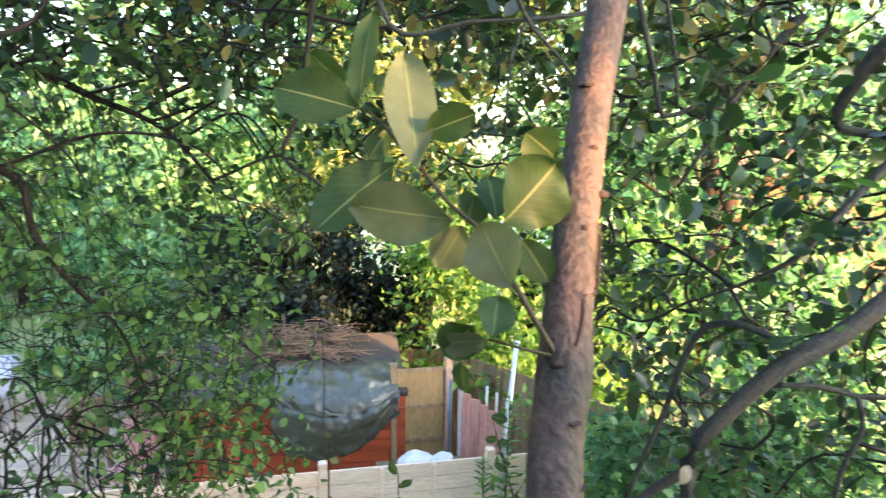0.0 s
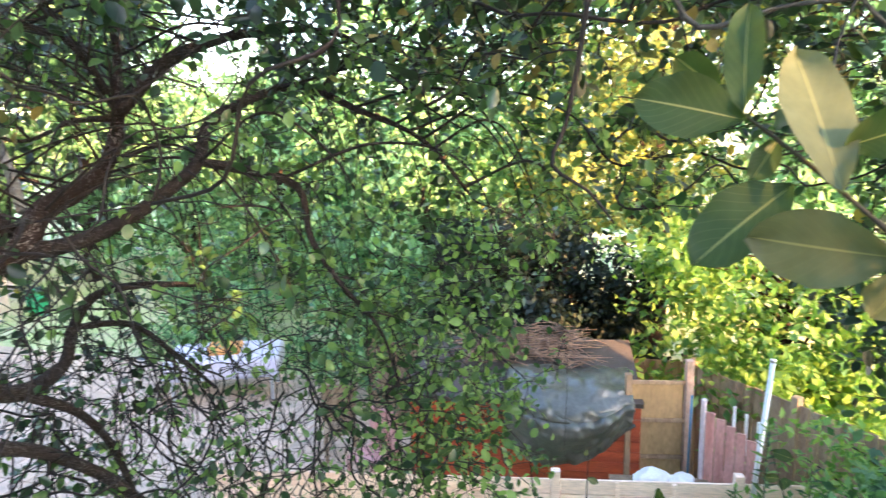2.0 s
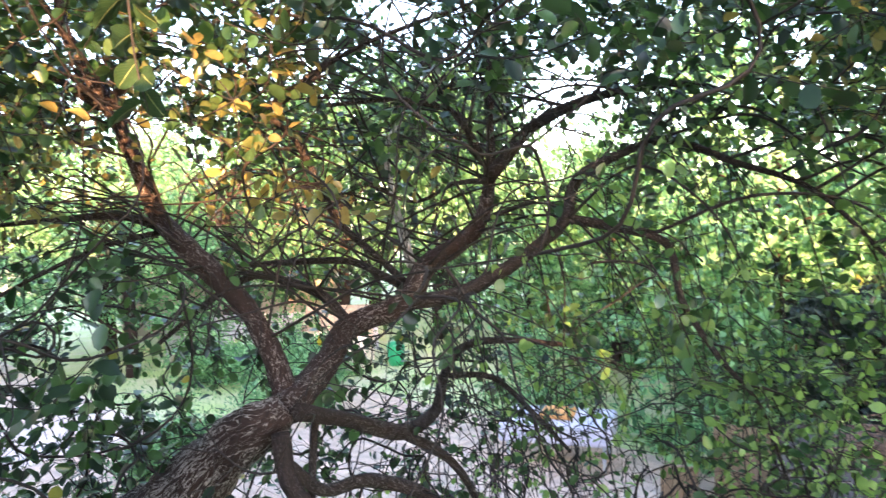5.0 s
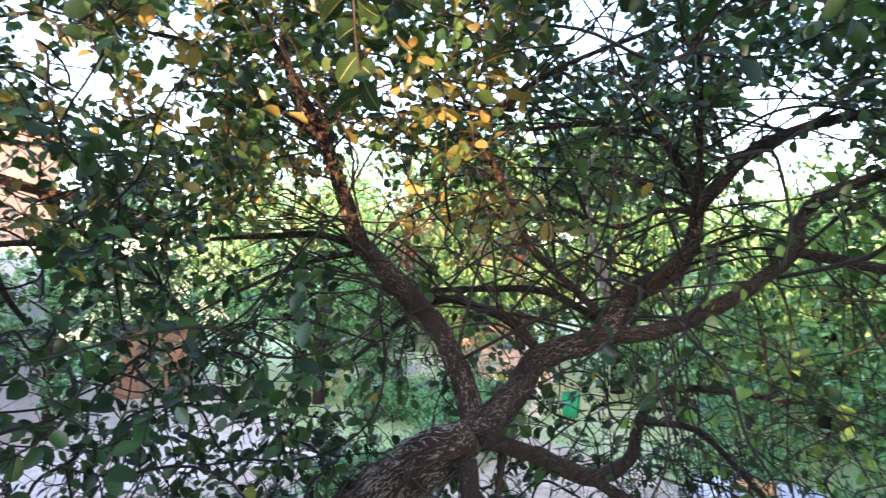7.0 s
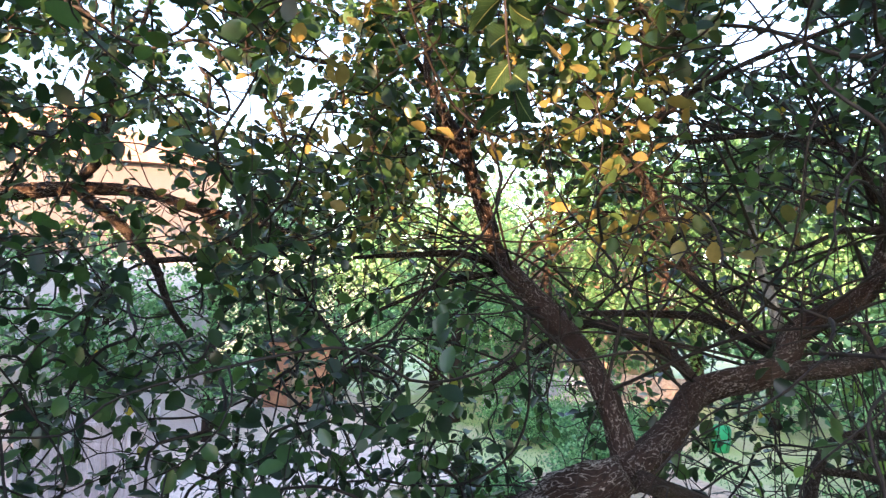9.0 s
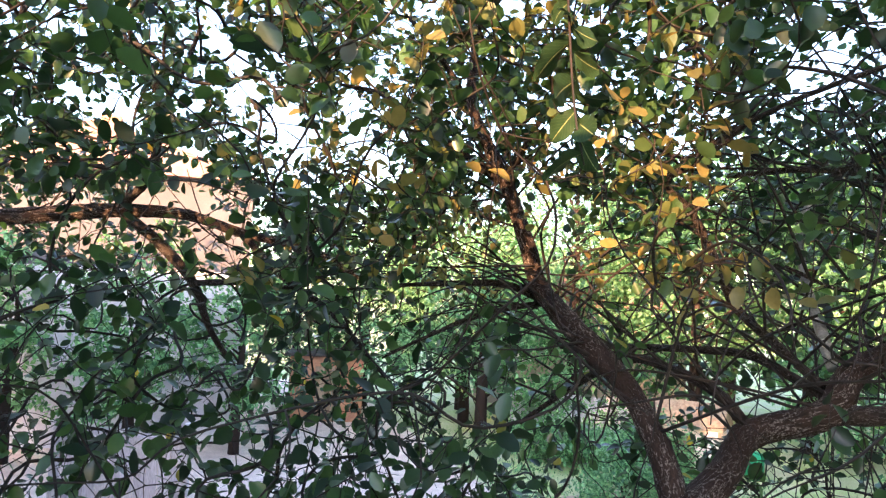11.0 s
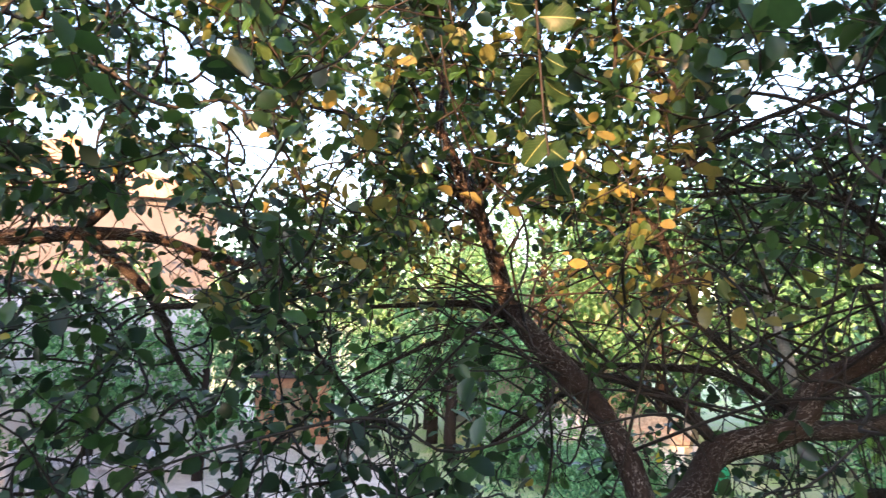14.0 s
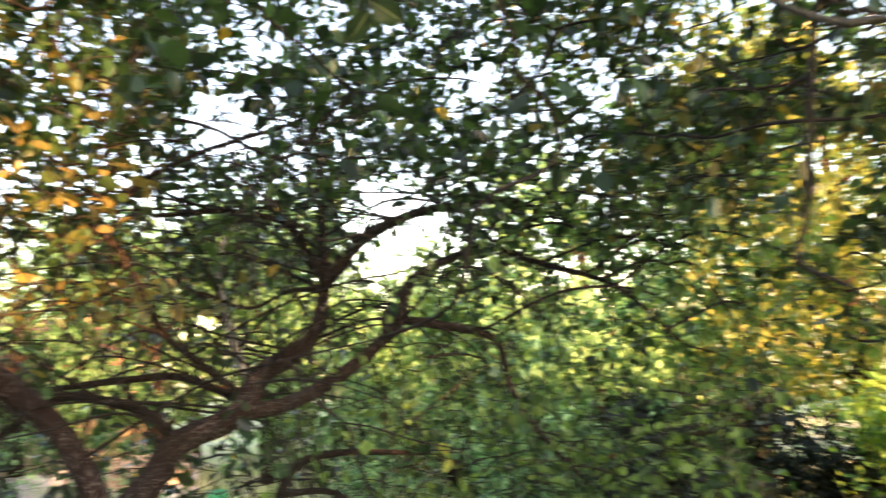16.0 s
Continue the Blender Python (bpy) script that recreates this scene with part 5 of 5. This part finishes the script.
brush = thing("brush_heap", "heap of dry brown stems piled on the shed roof", "brushwood", -1.75, 8.6, 1.82, 9)
rb = random.Random(5)
for k in range(200):
    a, x, y = rb.gauss(0, 0.95), rb.uniform(-0.75, 0.75), rb.uniform(-0.32, 0.42)
    ln, z = rb.uniform(0.3, 0.9), 0.03 + 0.24 * rb.random() * (1 - (x / 1.3) ** 2) + 0.2126 * y
    v, f = [], []
    dx, dy = math.cos(a) * ln / 2, math.sin(a) * ln / 2
    tube(spline([(x - dx, y - dy, z, 0.006), (x, y, z + rb.uniform(0, 0.06), 0.008), (x + dx, y + dy, z + rb.uniform(-0.03, 0.04), 0.004)], 0.15), 5, v, f)
    link("stem", v, f, STRAW, brush, smooth=True)

screen = thing("plywood_screen", "weathered light-brown board screen between two posts", "screen", -0.1, 8.0, 0, 12)
part("panel", box((-0.28, -0.02, 0.3), (0.3, 0.0, 1.86)), mat("tan_plywood", (0.42, 0.29, 0.15), 0.7, 0.2, 2, 30, 0.2, stretch=(1, 1, 0.4)), screen)
for z in (0.95, 1.4, 1.86):
    plank("rail", screen, (-0.3, -0.045, z - 0.03), (0.31, -0.022, z + 0.02), BROWN_WOOD)
post_bm = box((-0.36, -0.06, 0.0), (-0.29, 0.02, 1.95))
part("post", post_bm, BROWN_WOOD, screen)
part("post", box((0.31, -0.06, 0.0), (0.40, 0.03, 2.12), 0.008), mat("pinkish_old_post", (0.50, 0.37, 0.31), 0.8, 0.3, 3, 40, 0.4, stretch=(3, 3, 0.4)), screen)
blue = thing("blue_broom", "blue-handled broom leaning at the screen", "broom", 0.26, 7.9, 0)
v, f = [], []
tube(np.array([(0, 0, 0.2, 0.014), (0.02, 0.03, 1.75, 0.014)]), 8, v, f)
link("handle", v, f, BLUE_PAINT, blue, smooth=True)
part("head", box((-0.16, -0.04, 0.02), (0.16, 0.04, 0.2), 0.01), BLUE_PAINT, blue)


def fence(name, label, x0, y0, x1, y1, top, material, post_mat, bays, board=0.12, horizontal=True, group=""):
    ln, a = math.hypot(x1 - x0, y1 - y0), math.degrees(math.atan2(y1 - y0, x1 - x0))
    fn = thing(name, label, "fence", x0, y0, 0, a, group)
    step = ln / bays
    for k in range(bays + 1):
        part("post", box((k * step - 0.045, -0.05, -0.1), (k * step + 0.045, 0.045, top + 0.08), 0.008), post_mat, fn)
    rf = random.Random(int(abs(x0 * 10 + y0)))
    for k in range(bays):
        s, e = k * step + 0.05, (k + 1) * step - 0.05
        if horizontal:
            m = int(top / board)
            for j in range(m):
                z = top - (j + 1) * board
                bm = box((s, -0.028 - rf.uniform(0, 0.008), z), (e, -0.008, z + board - 0.008))
                part("board", bm, material, fn)
            for q in (0.33, 0.66):
                xq = s + (e - s) * q
                part("batten", box((xq - 0.02, -0.06, 0.05), (xq + 0.02, -0.037, top - 0.02)), post_mat, fn)
        else:
            m = int((e - s) / board)
            w = (e - s) / m
            for j in range(m):
                t = top + rf.uniform(-0.012, 0.012)
                part("board", box((s + j * w + 0.004, -0.03, 0.03), (s + (j + 1) * w - 0.004, -0.012, t)), material, fn)
        for z in (0.3, top * 0.55, top - 0.12):
            part("rail", box((s, -0.008, z - 0.03), (e, 0.03, z + 0.03)), post_mat, fn)
    return fn


fence("timber_fence", "low fence of pale new horizontal boards in front of the shed", -4.5, 5.75, 2.4, 7.2, 1.32, PALE_WOOD, PALE_WOOD, 4, 0.16)
fence("panel_fence", "brown weathered upright-board fence beside the yard", 0.36, 8.75, 3.2, 5.6, 1.85, BROWN_WOOD, BROWN_WOOD, 3, 0.11, False)
fence("panel_fence", "brown weathered upright-board fence behind the shed", -4.4, 9.7, 0.3, 9.9, 1.5, BROWN_WOOD, BROWN_WOOD, 3, 0.13, False)

pallet = thing("leaning_pink_panel", "faded pink slatted gate leaning in the yard", "gate", 0.66, 7.5, 0.0, -18)
for k in range(5):
    part("slat", box((-0.26 + 0.105 * k, -0.02, 0.9 - 0.02 * k), (-0.165 + 0.105 * k, 0.0, 1.72 - 0.055 * k)), PINK_WOOD, pallet)
part("post", box((-0.31, -0.04, 0.0), (-0.265, 0.03, 1.85)), GREY_WOOD, pallet)
part("rail", box((-0.3, 0.0, 1.0), (0.28, 0.03, 1.07)), PINK_WOOD, pallet)
for k in range(3):
    part("brace", box((0.0 + 0.12 * k, 0.03, 1.35 - 0.05 * k), (0.03 + 0.12 * k, 0.05, 1.82 - 0.06 * k)), WHITE, pallet)

pole = thing("metal_pole", "thin galvanised steel pole standing by the fence", "pole")
v, f = [], []
tube(np.array([(0.72, 6.66, 0.0, 0.026), (0.79, 6.8, 1.06, 0.026), (0.95, 7.08, 2.48, 0.026)]), 12, v, f)
link("shaft", v, f, STEEL, pole, smooth=True)
v, f = [], []
tube(np.array([(0.95, 7.08, 2.48, 0.03), (0.953, 7.084, 2.51, 0.03)]), 12, v, f)
link("cap", v, f, STEEL, pole, smooth=True)


def sack(x, y, z, s, seed):
    bm = bmesh.new()
    bmesh.ops.create_icosphere(bm, subdivisions=4, radius=1)
    for q in bm.verts:
        d = 1 + 0.25 * noise.noise(q.co * 1.7 + Vector((seed, 0, 0))) + 0.10 * abs(noise.noise(q.co * 4 + Vector((0, seed, 0))))
        q.co = Vector((q.co.x * s * 1.3 * d, q.co.y * s * d, max(-0.6 * s, q.co.z * s * 0.75 * d)))
    ob = part("white_sack", bm, WHITE, None, smooth=True)
    ob.matrix_world = pose(x, y, z + 0.6 * s, 0, 0, seed * 40)
    return tagged(ob, "crumpled white plastic sack lying on the yard table", "sack")


table = thing("yard_table", "low weathered timber bench behind the fence", "bench", -0.05, 7.25, 0, 10)
part("top", box((-0.5, -0.25, 0.9), (0.55, 0.25, 0.94)), BROWN_WOOD, table)
for sx in (-0.45, 0.5):
    for sy in (-0.2, 0.2):
        part("leg", box((sx - 0.03, sy - 0.03, 0), (sx + 0.03, sy + 0.03, 0.9)), BROWN_WOOD, table)
sack(-0.12, 7.2, 0.94, 0.16, 1)
sack(0.18, 7.25, 0.94, 0.13, 2)

# paved yard with slabs
paving = tagged(sheet("pavement", -15.6, -4.6, -3.6, 11.6, 0.012, MORTAR, "pinkish paved yard beyond the willow", "pavement"), kind="structure")
slab_me = None
rest = bmesh.new()
for j in range(27):
    for i in range(20):
        x, y = -15.3 + 0.6 * i, -4.3 + 0.6 * j
        if j < 13:
            bmesh.ops.create_cube(rest, size=1, matrix=Matrix.Translation((x, y, 0.029)) @ Matrix.Diagonal((0.58, 0.58, 0.03, 1)))
            continue
        if slab_me is None:
            ob = part("slab", box((-0.29, -0.29, 0), (0.29, 0.29, 0.03), 0.006), PAVING, paving)
            slab_me = ob.data
        else:
            ob = new("slab", slab_me)
            ob.parent = paving
        ob.location = (x, y, 0.014)
tagged(part("slab_field", rest, PAVING, paving), kind="stuff")

sheet("pavement", -38.0, -12.0, -15.7, 6.6, 0.02, GRAVEL, "pale pink gravelled yard beyond the lawn", "pavement")
cover = thing("covered_table", "table under a pale lilac sheet in the yard", "table", -7.6, 10.4, 0, 25)
part("sheet_cover", box((-1.0, -0.6, 0.5), (1.0, 0.6, 0.86), 0.05), mat("lilac_sheet", (0.62, 0.60, 0.70), 0.5, 0.1, 2, 20, 0.2), cover)
for sx in (-0.85, 0.85):
    for sy in (-0.45, 0.45):
        part("leg", box((sx - 0.03, sy - 0.03, 0), (sx + 0.03, sy + 0.03, 0.5)), STEEL, cover)
part("cushion", box((-0.3, -0.3, 0.86), (0.3, 0.25, 0.98), 0.04), mat("orange_cloth", (0.75, 0.36, 0.13), 0.8, 0.15, 3, 40, 0.2), cover)

for x, y, c, lab in ((-4.5, 8.7, BROWN_WOOD, "brown wooden garden chair standing in the yard"), (-3.7, 8.0, PINK_WOOD, "faded pink garden chair standing in the yard")):
    ch = thing("garden_chair", lab, "chair", x, y, 0.045, 30 if c is BROWN_WOOD else -20)
    part("seat", box((-0.25, -0.25, 0.4), (0.25, 0.25, 0.45), 0.015), c, ch)
    part("backrest", box((-0.25, 0.22, 0.45), (0.25, 0.26, 1.0), 0.015), c, ch)
    for sx in (-0.22, 0.22):
        for sy in (-0.22, 0.22):
            part("leg", box((sx - 0.025, sy - 0.025, 0), (sx + 0.025, sy + 0.025, 0.4)), c, ch)
bin_ = thing("green_water_butt", "green plastic water butt by the far playhouse", "water butt", -16.2, 14.2, 0)
v, f = [], []
tube(np.array([(0, 0, 0, 0.22), (0, 0, 0.25, 0.27), (0, 0, 0.6, 0.28), (0, 0, 0.7, 0.24), (0, 0, 0.74, 0.13)]), 20, v, f)
link("barrel", v, f, GREEN_PAINT, bin_, smooth=True)
play = thing("playhouse", "small brown timber playhouse at the lawn's end", "playhouse", -17.6, 13.2, 0, 40)
part("body", box((-0.9, -0.7, 0), (0.9, 0.7, 1.3)), PALE_WOOD, play)
rf = bmesh.new()
vs = [rf.verts.new(c) for c in ((-1.05, -0.85, 1.25), (1.05, -0.85, 1.25), (1.05, 0.85, 1.25), (-1.05, 0.85, 1.25), (-1.05, 0, 1.9), (1.05, 0, 1.9))]
for q in ((0, 1, 5, 4), (2, 3, 4, 5), (0, 4, 3), (1, 2, 5), (3, 2, 1, 0)):
    rf.faces.new([vs[k] for k in q])
part("roof", rf, BROWN_WOOD, play)
part("door", box((-0.3, -0.73, 0.05), (0.3, -0.702, 1.1)), BROWN_WOOD, play)

fence("silvered_fence", "silvered grey upright-board fence down the side of the garden", -10.6, -0.15, -10.9, -1.75, 2.75, GREY_WOOD, GREY_WOOD, 1, 0.14, False)
fence("silvered_fence", "silvered grey upright-board fence down the side of the garden", -24.0, 10.5, -18.6, 15.5, 1.4, GREY_WOOD, GREY_WOOD, 4, 0.15, False)


# ---------------------------------------------------------------- houses
def house(name, label, x, y, rz, w, d, eave, ridge, wall_mat, openings):
    hs = thing(name, label, "house", x, y, 0, rz)
    part("wall", box((-w / 2, -d / 2, -0.2), (w / 2, d / 2, eave), 0.0), wall_mat, hs)
    bm = bmesh.new()
    o = 0.35
    vs = [bm.verts.new(c) for c in ((-w / 2 - o, -d / 2 - o, eave - 0.02), (w / 2 + o, -d / 2 - o, eave - 0.02), (w / 2 + o, d / 2 + o, eave - 0.02), (-w / 2 - o, d / 2 + o, eave - 0.02), (-w / 2 - o, 0, ridge), (w / 2 + o, 0, ridge))]
    for q in ((0, 1, 5, 4), (2, 3, 4, 5), (0, 4, 3), (1, 2, 5), (3, 2, 1, 0)):
        bm.faces.new([vs[k] for k in q])
    roof = part("roof", bm, ROOF_TILE, hs)
    rise = math.hypot(d / 2 + o, ridge - eave)
    n = 9
    for side in (-1, 1):
        for k in range(n):
            t0, t1 = k / n, (k + 1.15) / n
            y0, y1 = side * (d / 2 + o) * (1 - t0), side * (d / 2 + o) * (1 - min(1, t1))
            z0, z1 = eave + (ridge - eave) * t0 + 0.05, eave + (ridge - eave) * min(1, t1) + 0.02
            bm = bmesh.new()
            q = [bm.verts.new(c) for c in ((-w / 2 - o - 0.01, y0, z0), (w / 2 + o + 0.01, y0, z0), (w / 2 + o + 0.01, y1, z1), (-w / 2 - o - 0.01, y1, z1))]
            bm.faces.new(q)
            ext = bmesh.ops.extrude_face_region(bm, geom=bm.faces[:])
            bmesh.ops.translate(bm, verts=[g for g in ext["geom"] if isinstance(g, bmesh.types.BMVert)], vec=(0, 0, -0.04))
            part("tile_course", bm, ROOF_TILE, roof)
    part("gutter", box((-w / 2 - o, -d / 2 - o - 0.1, eave - 0.08), (w / 2 + o, -d / 2 - o - 0.005, eave - 0.0), 0.02), FRAME_WHITE, hs)
    part("chimney", box((w * 0.22, -0.3, ridge - 0.6), (w * 0.22 + 0.6, 0.3, ridge + 0.7), 0.02), BRICK, hs)
    for ox, oz, ow, oh in openings:
        win = part("window", box((ox - ow / 2, -d / 2 - 0.03, oz - oh / 2), (ox + ow / 2, -d / 2 - 0.004, oz + oh / 2)), FRAME_WHITE, hs)
        for q in (-1, 1):
            part("pane", box((ox + q * ow / 4 - ow / 4 + 0.06, -d / 2 - 0.036, oz - oh / 2 + 0.07), (ox + q * ow / 4 + ow / 4 - 0.05, -d / 2 - 0.032, oz + oh / 2 - 0.07), 0), GLASS, win)
        part("sill", box((ox - ow / 2 - 0.08, -d / 2 - 0.12, oz - oh / 2 - 0.07), (ox + ow / 2 + 0.08, -d / 2 - 0.001, oz - oh / 2 - 0.003)), FRAME_WHITE, win)
    return hs


# wall colour evens out the light: darker above in sun, paler below in shade
far_house = house("rendered_house", "house with its sunlit upper wall darkened mauve and its shaded lower wall lightened", -27.2, -3.4, 0, 9, 8.8, 7.9, 9.3, mat("sun_darkened_wall", (0.115, 0.11, 0.125), 0.85, 0.15, 1.2, 60, 0.3), ((-2, 4.4, 1.2, 1.2), (1.5, 4.4, 1.2, 1.2)))
part("lightened_lower_wall", box((-4.56, -4.46, -0.2), (4.56, 4.46, 5.1), 0.0), mat("shade_lightened_wall", (0.74, 0.68, 0.73), 0.8, 0.15, 1.5, 50, 0.3), far_house, "shaded lower wall coloured pale lilac-white to brighten it")
house("rendered_house", "cream rendered house with a tile roof across the gardens", -30, 17, 52, 9, 7, 4.4, 6.6, RENDER_WALL, ((-2.5, 2.6, 1.3, 1.2), (1, 2.6, 1.3, 1.2)))
house("brick_house", "red brick house with white windows beyond the trees", 15.5, 22.5, -30, 9, 7, 3.7, 6.0, BRICK, ((-2.6, 1.9, 1.4, 1.2), (0.5, 1.9, 1.4, 1.2)))

# a small brick outhouse at the far end of the gravelled yard
outhouse = thing("brick_outhouse", "small orange brick outhouse at the far end of the yard", "outhouse", -26.6, 4.2, 0.02, 78)
part("wall", box((-1.3, -0.9, 0.0), (1.3, 0.9, 2.3), 0.02), BRICK, outhouse)
part("roof", box((-1.5, -1.1, 2.31), (1.5, 1.1, 2.43), 0.02), FELT, outhouse)
part("door", box((-0.4, -0.94, 0.05), (0.4, -0.905, 1.95), 0.01), BROWN_WOOD, outhouse)

# the house whose window the view is from: it stands behind the camera
home = thing("home_house", "unseen rendered house behind the garden window, with wings added for shade", "house", 0.1, -4.0, 0)
part("wall", box((-1.8, -3.4, -0.2), (1.8, 3.0, 5.62), 0.0), RENDER_WALL, home)
# both wings are added out of view to shade shed and side fence
part("shade_wing", box((1.81, -3.4, -0.2), (10.4, 2.4, 4.4), 0.0), RENDER_WALL, home)
part("rear_shade_wing", box((-7.0, -7.0, -0.2), (0.0, -3.41, 5.0), 0.0), RENDER_WALL, home)
bm = bmesh.new()
vs = [bm.verts.new(c) for c in ((-1.95, -3.5, 5.6), (1.95, -3.5, 5.6), (1.95, 3.12, 5.6), (-1.95, 3.12, 5.6), (-1.95, 0.0, 6.0), (1.95, 0.0, 6.0))]
for q in ((0, 1, 5, 4), (2, 3, 4, 5), (0, 4, 3), (1, 2, 5), (3, 2, 1, 0)):
    bm.faces.new([vs[k] for k in q])
part("roof", bm, ROOF_TILE, home)

# unseen blocks added behind to shade the garden, low sun let through between them
terrace = thing("sun_block_terrace", "unseen tall blocks added behind the garden house to bar the low sun", "house", 18.5, -16.7, 0, 48)
for x0, x1, top in ((-0.6, 0.69, 12.8), (0.85, 1.9, 12.8), (1.91, 3.0, 11.2), (3.01, 6.3, 10.0), (-9.4, -5.0, 14.0)):
    part("wall", box((x0, -4.0, -0.2), (x1, 4.0, top), 0.0), RENDER_WALL, terrace)
    part("roof", box((x0, -4.3, top + 0.01), (x1, 4.3, top + 0.15), 0.0), ROOF_TILE, terrace)
# lintel and sill trim the slit that lets sun onto the sapling
part("wall", box((0.691, -4.0, 11.2), (0.849, 4.0, 12.8), 0.0), RENDER_WALL, terrace)
part("wall", box((0.691, -4.0, -0.2), (0.849, 4.0, 9.05), 0.0), RENDER_WALL, terrace)
# unseen block, added to shade the lower wall of the far house
shade_house = thing("neighbour_shade_block", "unseen house-sized block added beside the garden house to cast shade", "house", -11.5, -9.5, 0, 48)
part("wall", box((-5.2, -2.5, -0.2), (5.2, 2.5, 7.2), 0.0), RENDER_WALL, shade_house)
part("roof", box((-5.4, -2.7, 7.21), (5.4, 2.7, 7.35), 0.0), ROOF_TILE, shade_house)
